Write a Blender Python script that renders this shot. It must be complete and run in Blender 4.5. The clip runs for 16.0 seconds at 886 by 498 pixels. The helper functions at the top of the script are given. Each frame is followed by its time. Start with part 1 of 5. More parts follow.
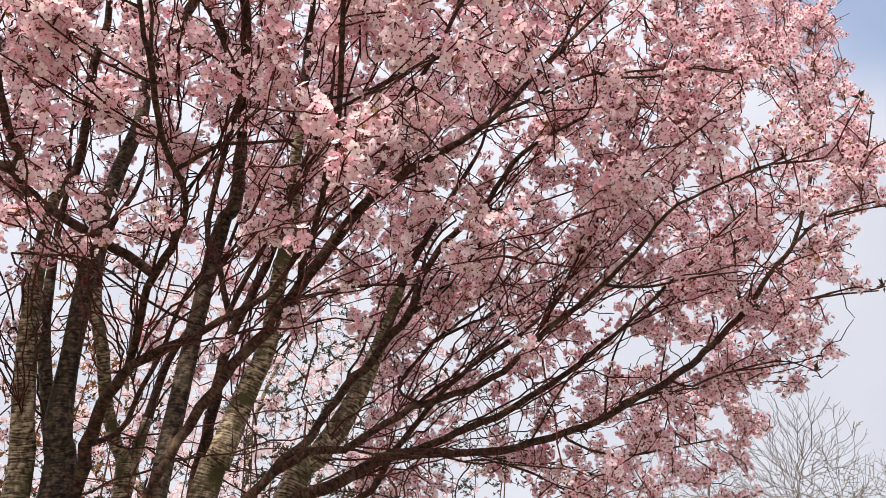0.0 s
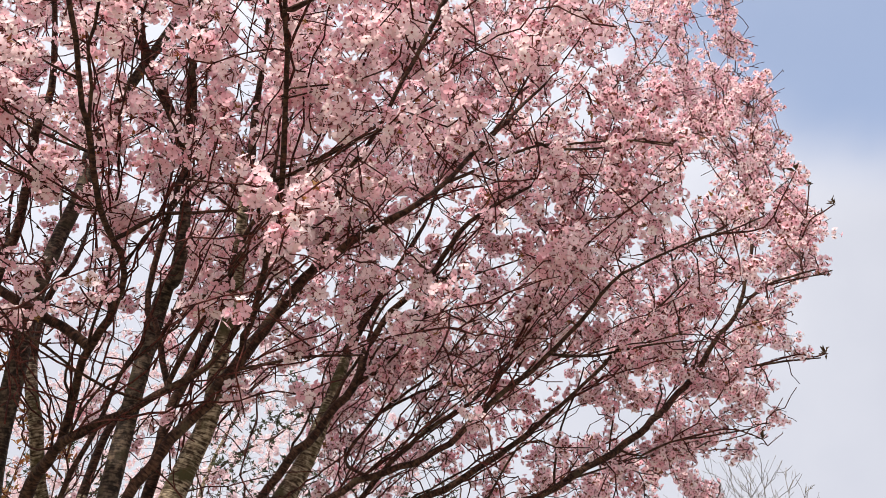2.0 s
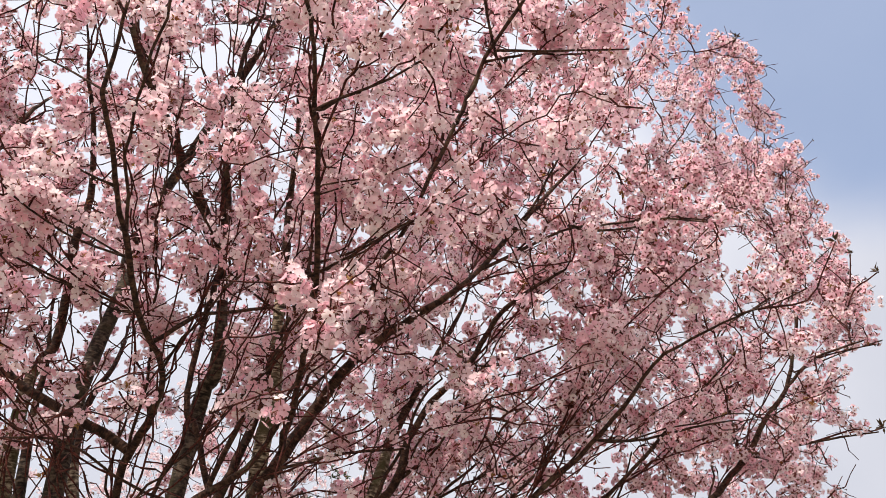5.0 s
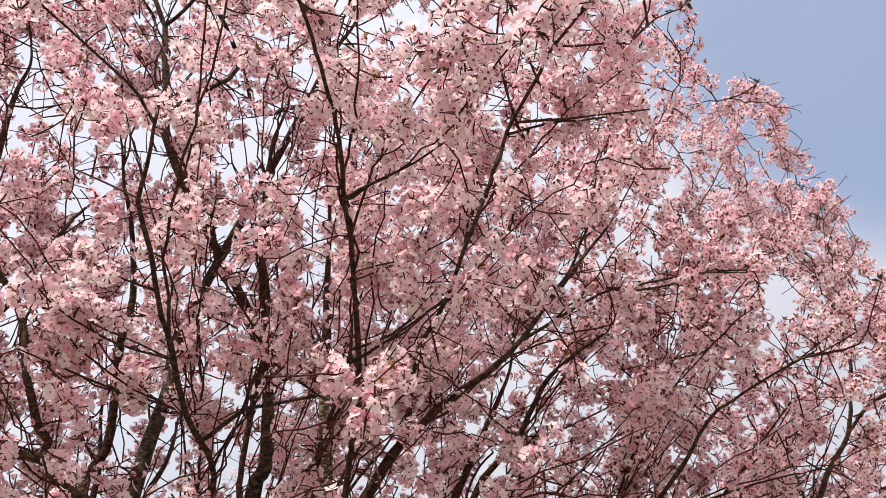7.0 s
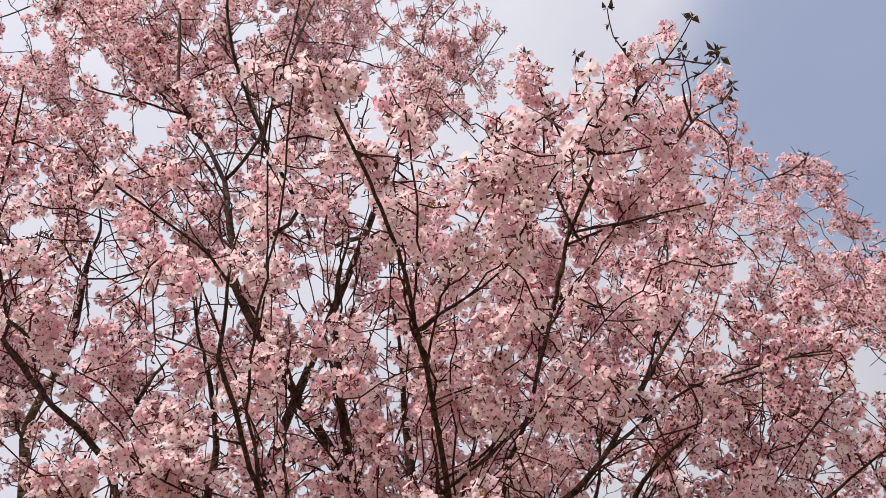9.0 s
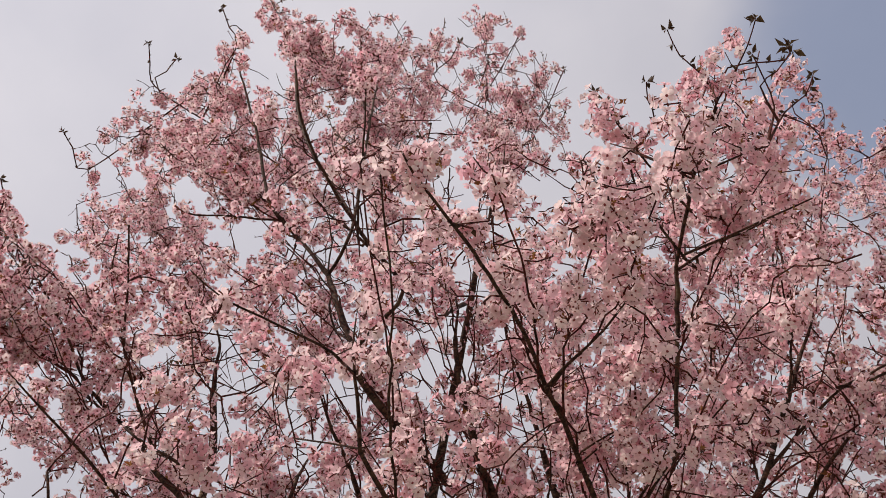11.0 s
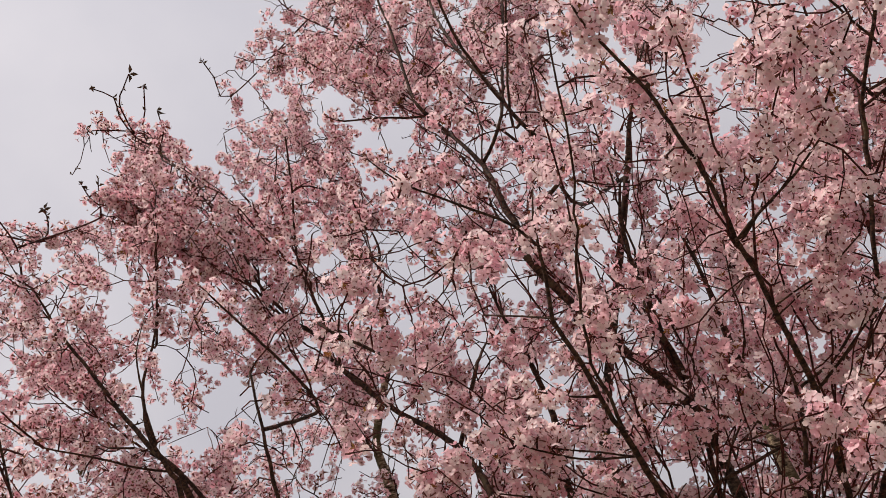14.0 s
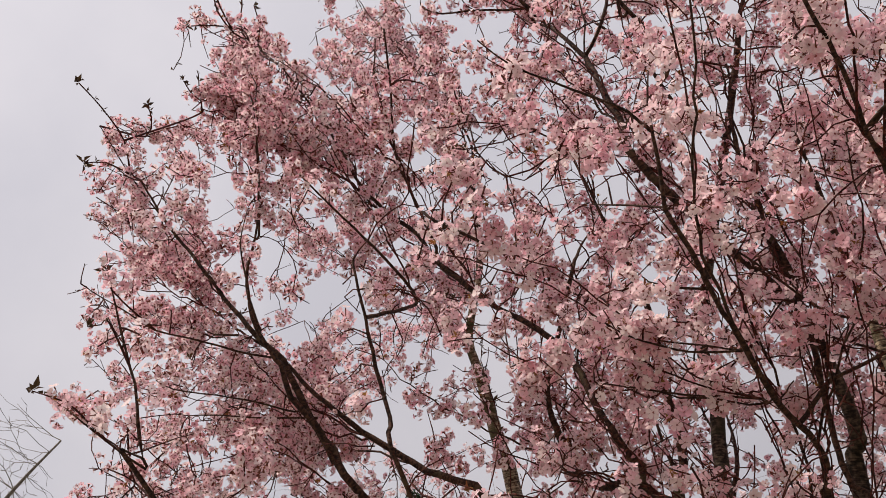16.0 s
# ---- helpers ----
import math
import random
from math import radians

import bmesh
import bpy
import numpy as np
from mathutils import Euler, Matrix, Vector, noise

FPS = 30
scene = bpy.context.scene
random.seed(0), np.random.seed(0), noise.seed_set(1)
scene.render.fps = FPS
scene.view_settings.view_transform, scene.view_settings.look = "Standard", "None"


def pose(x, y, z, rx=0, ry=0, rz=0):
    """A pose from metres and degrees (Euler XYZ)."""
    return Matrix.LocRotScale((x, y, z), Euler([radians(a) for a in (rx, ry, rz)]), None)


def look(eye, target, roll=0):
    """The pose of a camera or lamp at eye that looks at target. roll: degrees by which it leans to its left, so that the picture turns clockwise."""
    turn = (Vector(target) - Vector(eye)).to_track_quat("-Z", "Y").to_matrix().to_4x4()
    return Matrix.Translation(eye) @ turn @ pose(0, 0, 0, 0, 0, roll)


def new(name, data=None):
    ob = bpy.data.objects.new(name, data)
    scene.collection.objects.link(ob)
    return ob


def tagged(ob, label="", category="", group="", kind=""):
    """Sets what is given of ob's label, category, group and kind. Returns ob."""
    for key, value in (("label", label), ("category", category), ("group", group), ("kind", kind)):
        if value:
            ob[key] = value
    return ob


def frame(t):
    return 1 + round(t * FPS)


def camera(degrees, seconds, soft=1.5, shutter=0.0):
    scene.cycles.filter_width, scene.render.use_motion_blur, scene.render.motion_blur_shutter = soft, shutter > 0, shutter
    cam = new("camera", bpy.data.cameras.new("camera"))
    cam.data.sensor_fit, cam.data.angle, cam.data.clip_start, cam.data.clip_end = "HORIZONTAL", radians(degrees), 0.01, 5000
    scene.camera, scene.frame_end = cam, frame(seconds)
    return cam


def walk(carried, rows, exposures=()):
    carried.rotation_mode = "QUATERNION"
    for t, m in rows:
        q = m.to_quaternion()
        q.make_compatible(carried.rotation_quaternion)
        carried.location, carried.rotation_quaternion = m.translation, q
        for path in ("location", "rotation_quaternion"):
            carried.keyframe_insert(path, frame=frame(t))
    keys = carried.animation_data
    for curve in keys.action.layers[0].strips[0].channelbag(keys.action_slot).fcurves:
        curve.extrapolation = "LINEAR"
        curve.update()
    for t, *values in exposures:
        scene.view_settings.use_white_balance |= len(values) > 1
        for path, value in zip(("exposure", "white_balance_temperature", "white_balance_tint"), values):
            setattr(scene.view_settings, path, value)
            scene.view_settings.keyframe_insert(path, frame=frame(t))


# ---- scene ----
# Handheld shot of a cherry tree in full blossom, tilted up into the crown.
cam = camera(53.2, 16.0, soft=0.6)
# seconds, eye x, y, z, heading to the left, upward tilt, lean
ROWS = [
    (0, 0.000, 0.000, 1.550, 3.12, 35.82, 3.04),
    (0.5, 0.006, -0.003, 1.554, 2.51, 36.89, 2.73),
    (1, 0.022, 0.003, 1.557, 1.46, 38.04, 2.05),
    (1.5, 0.027, 0.007, 1.565, 0.15, 39.14, 1.40),
    (2, 0.036, -0.004, 1.575, -0.33, 40.04, 0.89),
    (2.5, 0.039, -0.004, 1.582, -0.38, 41.10, 0.65),
    (3, 0.039, -0.006, 1.587, 0.04, 42.14, 0.67),
    (3.5, 0.041, -0.004, 1.591, 0.76, 43.12, 0.76),
    (6, 0.035, 0.001, 1.601, 4.51, 47.21, -0.47),
    (6.5, 0.046, -0.013, 1.608, 5.43, 48.33, -1.12),
    (7, 0.044, -0.027, 1.615, 6.43, 49.73, -1.81),
    (7.5, 0.038, -0.036, 1.621, 7.96, 51.17, -2.76),
    (8, 0.035, -0.045, 1.625, 9.14, 52.94, -3.53),
    (8.5, 0.033, -0.060, 1.624, 10.17, 54.90, -4.14),
    (9, 0.029, -0.084, 1.631, 12.26, 56.75, -4.05),
    (9.5, 0.018, -0.098, 1.635, 15.05, 58.17, -4.20),
    (9.7, 0.017, -0.100, 1.634, 16.23, 58.68, -4.37),
    (11.8, -0.005, -0.121, 1.643, 28.80, 60.93, -5.22),
    (12, -0.016, -0.118, 1.647, 30.13, 60.55, -4.69),
    (12.5, -0.040, -0.115, 1.639, 33.04, 59.34, -3.36),
    (13, -0.069, -0.102, 1.629, 35.33, 57.91, -2.35),
    (13.5, -0.099, -0.104, 1.620, 37.45, 56.39, -0.54),
    (14, -0.144, -0.106, 1.617, 39.81, 55.07, 1.42),
    (14.5, -0.186, -0.116, 1.610, 42.25, 53.86, 3.16),
    (15, -0.213, -0.121, 1.608, 44.69, 52.40, 4.93),
    (15.5, -0.233, -0.113, 1.598, 46.34, 50.76, 6.62),
    (16, -0.238, -0.101, 1.592, 47.46, 48.89, 8.33),
]


def eye_pose(x, y, z, heading, tilt, lean):
    h, p = radians(heading), radians(tilt)
    way = Vector((-math.sin(h) * math.cos(p), math.cos(h) * math.cos(p), math.sin(p)))
    eye = Vector((x, y, z))
    return look(eye, eye + way, lean)


walk(cam, [(r[0], eye_pose(*r[1:])) for r in ROWS],
     exposures=[(0.0, 0.62, 6500, 11), (3.5, 0.55, 6500, 11), (7.0, 0.46, 6500, 12), (9.5, 0.11, 6650, 14), (11.8, -0.19, 6850, 15), (14.0, -0.18, 6850, 15),
                (16.0, -0.13, 6850, 15)])

# ---------------------------------------------------------------- sky and sun
SUN_UP, SUN_TURN = 47.0, 205.0          # degrees above the horizon; degrees clockwise from north (+y)
st, su = radians(SUN_TURN), radians(SUN_UP)
SUN_WAY = Vector((math.sin(st) * math.cos(su), math.cos(st) * math.cos(su), math.sin(su)))
world = bpy.data.worlds.new("sky")
scene.world = world
world.use_nodes = True


def sky_nodes():
    nt = world.node_tree
    nt.nodes.clear()
    N, L = nt.nodes.new, nt.links.new
    out, bg = N("ShaderNodeOutputWorld"), N("ShaderNodeBackground")
    sky = N("ShaderNodeTexSky")
    sky.sky_type, sky.sun_disc = "NISHITA", False
    sky.sun_elevation, sky.sun_rotation = radians(SUN_UP), radians(SUN_TURN)
    sky.air_density, sky.dust_density, sky.ozone_density = 1.0, 0.2, 1.5
    gain = N("ShaderNodeVectorMath")
    gain.operation = "SCALE"
    gain.inputs["Scale"].default_value = 1.6
    tex = N("ShaderNodeTexCoord")
    mp = N("ShaderNodeMapping")
    mp.inputs["Scale"].default_value = (1.0, 1.0, 1.5)
    mp.inputs["Location"].default_value = (0.35, 0.1, 0.0)
    n1, n2 = N("ShaderNodeTexNoise"), N("ShaderNodeTexNoise")
    n1.inputs["Scale"].default_value, n1.inputs["Detail"].default_value = 1.1, 6.0
    n2.inputs["Scale"].default_value, n2.inputs["Detail"].default_value = 3.0, 8.0
    ramp = N("ShaderNodeValToRGB")                # cloud cover: thin haze where the cloud breaks
    ramp.color_ramp.elements[0].position, ramp.color_ramp.elements[1].position = 0.30, 0.62
    ramp.color_ramp.elements[0].color = (0.34, 0.34, 0.34, 1)
    ramp.color_ramp.interpolation = "EASE"
    gap = N("ShaderNodeVectorMath")               # the cloud breaks towards this side of the sky
    gap.operation = "DOT_PRODUCT"
    gap.inputs[1].default_value = Vector((0.39, 0.44, 0.80)).normalized()
    far = N("ShaderNodeMapRange")
    far.interpolation_type = "SMOOTHSTEP"
    far.inputs["From Min"].default_value, far.inputs["From Max"].default_value = 0.945, 0.995
    far.inputs["To Min"].default_value, far.inputs["To Max"].default_value = 0.28, -0.14
    cover = N("ShaderNodeMath")
    cover.operation = "ADD"
    L(tex.outputs["Generated"], gap.inputs[0])
    L(gap.outputs["Value"], far.inputs["Value"])
    L(n1.outputs["Fac"], cover.inputs[0])
    L(far.outputs["Result"], cover.inputs[1])
    tint = N("ShaderNodeValToRGB")
    tint.color_ramp.elements[0].color = (4.35, 4.50, 5.05, 1)
    tint.color_ramp.elements[1].color = (5.15, 5.25, 5.7, 1)
    tint.color_ramp.elements[0].position, tint.color_ramp.elements[1].position = 0.35, 0.65
    glow = N("ShaderNodeVectorMath")              # the cloud is brighter on the sun's side of the sky
    glow.operation = "DOT_PRODUCT"
    glow.inputs[1].default_value = SUN_WAY
    lift = N("ShaderNodeMapRange")
    lift.inputs["From Min"].default_value, lift.inputs["From Max"].default_value = -0.1, 0.9
    lift.inputs["To Min"].default_value, lift.inputs["To Max"].default_value = 0.95, 1.5
    cloud = N("ShaderNodeVectorMath")
    cloud.operation = "SCALE"
    L(tex.outputs["Generated"], glow.inputs[0])
    L(glow.outputs["Value"], lift.inputs["Value"])
    L(tint.outputs["Color"], cloud.inputs[0])
    L(lift.outputs["Result"], cloud.inputs["Scale"])
    mix = N("ShaderNodeMix")
    mix.data_type = "RGBA"
    L(tex.outputs["Generated"], mp.inputs["Vector"])
    L(mp.outputs["Vector"], n1.inputs["Vector"])
    L(tex.outputs["Generated"], n2.inputs["Vector"])
    L(cover.outputs[0], ramp.inputs["Fac"])
    L(n2.outputs["Fac"], tint.inputs["Fac"])
    L(ramp.outputs["Color"], mix.inputs["Factor"])
    L(sky.outputs["Color"], gain.inputs[0])
    L(gain.outputs["Vector"], mix.inputs["A"])
    L(cloud.outputs["Vector"], mix.inputs["B"])
    L(mix.outputs["Result"], bg.inputs["Color"])
    bg.inputs["Strength"].default_value = 0.11
    L(bg.outputs["Background"], out.inputs["Surface"])


sky_nodes()
lamp = bpy.data.lights.new("sun", "SUN")
lamp.energy, lamp.angle, lamp.color = 4.6, radians(2.5), (1.0, 0.925, 0.82)      # softened by thin cloud
sun = new("sun", lamp)
sun.matrix_world = look(SUN_WAY * 60, (0, 0, 0))


# ---------------------------------------------------------------- materials
def material(name, rough=0.7):
    m = bpy.data.materials.new(name)
    m.use_nodes = True
    m.node_tree.nodes.clear()
    out = m.node_tree.nodes.new("ShaderNodeOutputMaterial")
    b = m.node_tree.nodes.new("ShaderNodeBsdfPrincipled")
    b.inputs["Roughness"].default_value = rough
    m.node_tree.links.new(b.outputs[0], out.inputs["Surface"])
    return m, m.node_tree.nodes, m.node_tree.links.new, b, out


def ramp_node(N, stops):
    r = N.new("ShaderNodeValToRGB")
    e = r.color_ramp.elements
    while len(e) < len(stops):
        e.new(0.5)
    for el, (p, c) in zip(e, stops):
        el.position, el.color = p, (*c, 1)
    return r


def petal_material(name, stops, sheer=0.35):
    m, N, L, b, out = material(name, 0.55)
    geo, noi, add = N.new("ShaderNodeNewGeometry"), N.new("ShaderNodeTexNoise"), N.new("ShaderNodeMath")
    co = N.new("ShaderNodeTexCoord")
    noi.inputs["Scale"].default_value, noi.inputs["Detail"].default_value = 2.3, 3.0
    L(co.outputs["Object"], noi.inputs["Vector"])
    add.operation = "MULTIPLY_ADD"
    add.inputs[1].default_value = 0.8
    sub = N.new("ShaderNodeMath")
    sub.operation = "MULTIPLY_ADD"
    sub.inputs[1].default_value, sub.inputs[2].default_value = 0.55, -0.16
    L(noi.outputs["Fac"], sub.inputs[0])
    L(geo.outputs["Random Per Island"], add.inputs[0])
    L(sub.outputs[0], add.inputs[2])
    r = ramp_node(N, stops)
    L(add.outputs[0], r.inputs["Fac"])
    L(r.outputs["Color"], b.inputs["Base Color"])
    tr, mx = N.new("ShaderNodeBsdfTranslucent"), N.new("ShaderNodeMixShader")
    mx.inputs[0].default_value = sheer
    L(r.outputs["Color"], tr.inputs["Color"])
    L(b.outputs[0], mx.inputs[1])
    L(tr.outputs[0], mx.inputs[2])
    L(mx.outputs[0], out.inputs["Surface"])
    b.inputs["Specular IOR Level"].default_value = 0.25
    return m


PETAL = petal_material("petal_pink", [(0.0, (0.80, 0.36, 0.445)), (0.3, (0.89, 0.58, 0.645)), (0.65, (0.925, 0.725, 0.757)), (1.0, (0.945, 0.855, 0.84))], 0.42)
PETAL_PALE = petal_material("petal_pale", [(0.0, (0.76, 0.56, 0.60)), (1.0, (0.86, 0.77, 0.77))], 0.45)
EYE_RED, *_ = petal_material("flower_eye", [(0.0, (0.15, 0.02, 0.03)), (1.0, (0.32, 0.08, 0.08))], 0.15),
STALK = petal_material("stalk_red", [(0.0, (0.13, 0.025, 0.025)), (1.0, (0.22, 0.08, 0.05))], 0.1)
LEAF = petal_material("young_leaf_bronze", [(0.0, (0.15, 0.045, 0.02)), (0.5, (0.26, 0.10, 0.03)), (1.0, (0.30, 0.19, 0.06))], 0.4)
BUD_LEAF = petal_material("bud_leaf_dark", [(0.0, (0.04, 0.02, 0.012)), (1.0, (0.09, 0.055, 0.025))], 0.2)
NEEDLE = petal_material("conifer_needle", [(0.0, (0.012, 0.03, 0.012)), (1.0, (0.035, 0.065, 0.025))], 0.1)
LEAF_GREEN = petal_material("leaf_dull_green", [(0.0, (0.02, 0.028, 0.014)), (1.0, (0.06, 0.07, 0.032))], 0.3)


def bark_material(name, dark, mid, light, moss, moss_amount, band=0.5):
    """Cherry bark: smooth and ringed with pale lenticels, with lichen in patches."""
    m, N, L, b, out = material(name, 0.75)
    co, uv = N.new("ShaderNodeTexCoord"), N.new("ShaderNodeUVMap")
    mp = N.new("ShaderNodeMapping")
    mp.inputs["Scale"].default_value = (4.0, 130.0, 1.0)
    L(uv.outputs["UV"], mp.inputs["Vector"])
    rings, patch, grain = (N.new("ShaderNodeTexNoise") for _ in range(3))
    rings.inputs["Scale"].default_value, rings.inputs["Detail"].default_value, rings.inputs["Distortion"].default_value = 1.0, 3.0, 0.5
    patch.inputs["Scale"].default_value, patch.inputs["Detail"].default_value = 9.0, 6.0
    grain.inputs["Scale"].default_value, grain.inputs["Detail"].default_value = 55.0, 6.0
    L(mp.outputs["Vector"], rings.inputs["Vector"])
    L(co.outputs["Object"], patch.inputs["Vector"])
    L(co.outputs["Object"], grain.inputs["Vector"])
    base = ramp_node(N, [(0.42, dark), (0.50, mid), (0.60, light)])
    addn = N.new("ShaderNodeMath")
    addn.operation = "MULTIPLY_ADD"
    addn.inputs[1].default_value = band
    sc = N.new("ShaderNodeMath")
    sc.operation = "MULTIPLY"
    sc.inputs[1].default_value = 1.0 - band
    L(grain.outputs["Fac"], sc.inputs[0])
    L(rings.outputs["Fac"], addn.inputs[0])
    L(sc.outputs[0], addn.inputs[2])
    L(addn.outputs[0], base.inputs["Fac"])
    mk = ramp_node(N, [(0.62 - moss_amount * 0.3, (0, 0, 0)), (0.74 - moss_amount * 0.3, (1, 1, 1))])
    L(patch.outputs["Fac"], mk.inputs["Fac"])
    mix = N.new("ShaderNodeMix")
    mix.data_type = "RGBA"
    mix.inputs["B"].default_value = (*moss, 1)
    L(mk.outputs["Color"], mix.inputs["Factor"])
    L(base.outputs["Color"], mix.inputs["A"])
    L(mix.outputs["Result"], b.inputs["Base Color"])
    b.inputs["Specular IOR Level"].default_value = 0.2
    bump = N.new("ShaderNodeBump")
    bump.inputs["Strength"].default_value, bump.inputs["Distance"].default_value = 0.8, 0.012
    L(addn.outputs[0], bump.inputs["Height"])
    L(bump.outputs["Normal"], b.inputs["Normal"])
    return m


BARK = bark_material("bark_cherry_trunk", (0.035, 0.022, 0.014), (0.17, 0.125, 0.082), (0.46, 0.38, 0.27), (0.075, 0.065, 0.028), 0.35, 0.55)
BARK_DARK = bark_material("bark_cherry_dark", (0.016, 0.011, 0.008), (0.05, 0.035, 0.025), (0.14, 0.10, 0.07), (0.05, 0.042, 0.022), 0.2, 0.4)
BARK_LIMB = bark_material("bark_cherry_limb", (0.014, 0.006, 0.004), (0.042, 0.019, 0.012), (0.10, 0.05, 0.03), (0.10, 0.072, 0.04), 0.05, 0.5)
BARK_TWIG = bark_material("bark_cherry_twig", (0.020, 0.005, 0.0035), (0.058, 0.013, 0.009), (0.125, 0.034, 0.024), (0.06, 0.04, 0.025), -0.1, 0.3)
BARK_GREY = bark_material("bark_pale_grey", (0.08, 0.068, 0.055), (0.14, 0.12, 0.098), (0.24, 0.205, 0.165), (0.14, 0.13, 0.08), 0.1, 0.3)


def ground_material():
    m, N, L, b, out = material("bounce_pale_ground", 0.9)
    co = N.new("ShaderNodeTexCoord")
    a, c = N.new("ShaderNodeTexNoise"), N.new("ShaderNodeTexNoise")
    a.inputs["Scale"].default_value, c.inputs["Scale"].default_value = 0.35, 30.0
    L(co.outputs["Object"], a.inputs["Vector"])
    L(co.outputs["Object"], c.inputs["Vector"])
    mixf = N.new("ShaderNodeMath")
    mixf.operation = "MULTIPLY_ADD"
    mixf.inputs[1].default_value = 0.5
    L(c.outputs["Fac"], mixf.inputs[0])
    h = N.new("ShaderNodeMath")
    h.operation = "MULTIPLY"
    h.inputs[1].default_value = 0.5
    L(a.outputs["Fac"], h.inputs[0])
    L(h.outputs[0], mixf.inputs[2])
    # Ground out of view; paled to bounce light up into the blossom.
    r = ramp_node(N, [(0.3, (0.12, 0.108, 0.078)), (0.5, (0.20, 0.182, 0.14)), (0.7, (0.29, 0.265, 0.215))])
    L(mixf.outputs[0], r.inputs["Fac"])
    L(r.outputs["Color"], b.inputs["Base Color"])
    return m


GRASS = ground_material()

# ---------------------------------------------------------------- ground


def build_ground():
    """One sheet of turf, gently uneven, out to the horizon."""
    bm = bmesh.new()
    rings = [0, 1, 2, 3, 4.5, 6, 8, 11, 15, 20, 30, 50, 90, 200, 600, 2000]
    seg, last = 40, None
    for i, r in enumerate(rings):
        row = []
        for k in range(seg if i else 1):
            a = 2 * math.pi * k / seg
            x, y = r * math.cos(a), r * math.sin(a) + 2
            row.append(bm.verts.new((x, y, 0.05 * noise.noise((x * 0.3, y * 0.3, 0)) if r < 100 else 0.0)))
        if last:
            for k in range(seg):
                n = (k + 1) % seg
                if len(last) == 1:
                    bm.faces.new((last[0], row[k], row[n]))
                else:
                    bm.faces.new((last[k], row[k], row[n], last[n]))
        last = row
    me = bpy.data.meshes.new("ground")
    bm.to_mesh(me)
    bm.free()
    me.materials.append(GRASS)
    return tagged(new("ground", me), "uneven lawn under the cherry trees, out of view, paled to bounce light up", "lawn", kind="structure")


build_ground()

# ---------------------------------------------------------------- wood: limbs and twigs as tapered tubes


class Soup:
    """Collects vertices, faces and UVs of many small pieces for one mesh."""

    def __init__(self):
        self.v, self.f, self.uv, self.mat, self.n = [], [], [], [], 0

    def tube(self, pts, rad, sides, lumpy=0.0, rng=None):
        pts, rad = np.asarray(pts, float), np.asarray(rad, float)
        tan = np.gradient(pts, axis=0)
        tan /= np.linalg.norm(tan, axis=1)[:, None] + 1e-9
        ref = np.array([0.0, 0.0, 1.0]) if abs(tan[0, 2]) < 0.9 else np.array([1.0, 0.0, 0.0])
        side = np.cross(tan[0], ref)
        side /= np.linalg.norm(side)
        ang = np.arange(sides) * (2 * math.pi / sides)
        rows, run = [], 0.0
        for i in range(len(pts)):
            side = side - tan[i] * (side @ tan[i])
            side /= np.linalg.norm(side) + 1e-9
            up = np.cross(tan[i], side)
            r = rad[i] * (1 + (lumpy * rng.normal(size=sides) if lumpy else 0.0))
            rows.append(pts[i] + (np.cos(ang) * r)[:, None] * side + (np.sin(ang) * r)[:, None] * up if np.ndim(r)
                        else pts[i] + rad[i] * (np.cos(ang)[:, None] * side + np.sin(ang)[:, None] * up))
        length = np.r_[0, np.cumsum(np.linalg.norm(np.diff(pts, axis=0), axis=1))]
        base = self.n
        self.v.append(np.concatenate(rows))
        self.n += len(pts) * sides
        for i in range(len(pts) - 1):
            for k in range(sides):
                n = (k + 1) % sides
                a = base + i * sides
                self.f.append((a + k, a + n, a + sides + n, a + sides + k))
                u0, u1 = k / sides, (k + 1) / sides
                self.uv += [(u0, length[i]), (u1, length[i]), (u1, length[i + 1]), (u0, length[i + 1])]
        end = base + (len(pts) - 1) * sides
        self.f.append(tuple(end + k for k in range(sides)))
        self.uv += [(0.5, length[-1])] * sides

    def mesh(self, name, mats):
        me = bpy.data.meshes.new(name)
        me.from_pydata(np.concatenate(self.v).tolist(), [], self.f)
        layer = me.uv_layers.new(name="UVMap")
        layer.data.foreach_set("uv", np.array(self.uv, dtype=np.float32).ravel())
        for m in mats:
            me.materials.append(m)
        me.polygons.foreach_set("use_smooth", np.ones(len(me.polygons), dtype=bool))
        return me


def part(name, me, parent, label="", kind=""):
    ob = new(name, me)
    ob.parent = parent
    return tagged(ob, label, kind=kind)


def thing(name, at, label, category, group=""):
    ob = new(name)
    ob.empty_display_size = 0.2
    ob.location = at
    return tagged(ob, label, category, group)


def run_out(way, rng):
    """Adds the thinning end that a stout limb runs out into."""
    way = [tuple(w) for w in way]
    r = way[-1][3]
    if r < 0.0055:
        return way
    p, q = np.array(way[-1][:3]), np.array(way[-2][:3])
    go = (p - q) / (np.linalg.norm(p - q) + 1e-9)
    for k in range(4):
        go = go + rng.normal(size=3) * 0.16 + (0, 0, 0.05)
        go /= np.linalg.norm(go)
        p = p + go * (0.10 + 6.0 * r)
        way.append((*p, r * (0.72, 0.5, 0.32, 0.16)[k]))
    return way


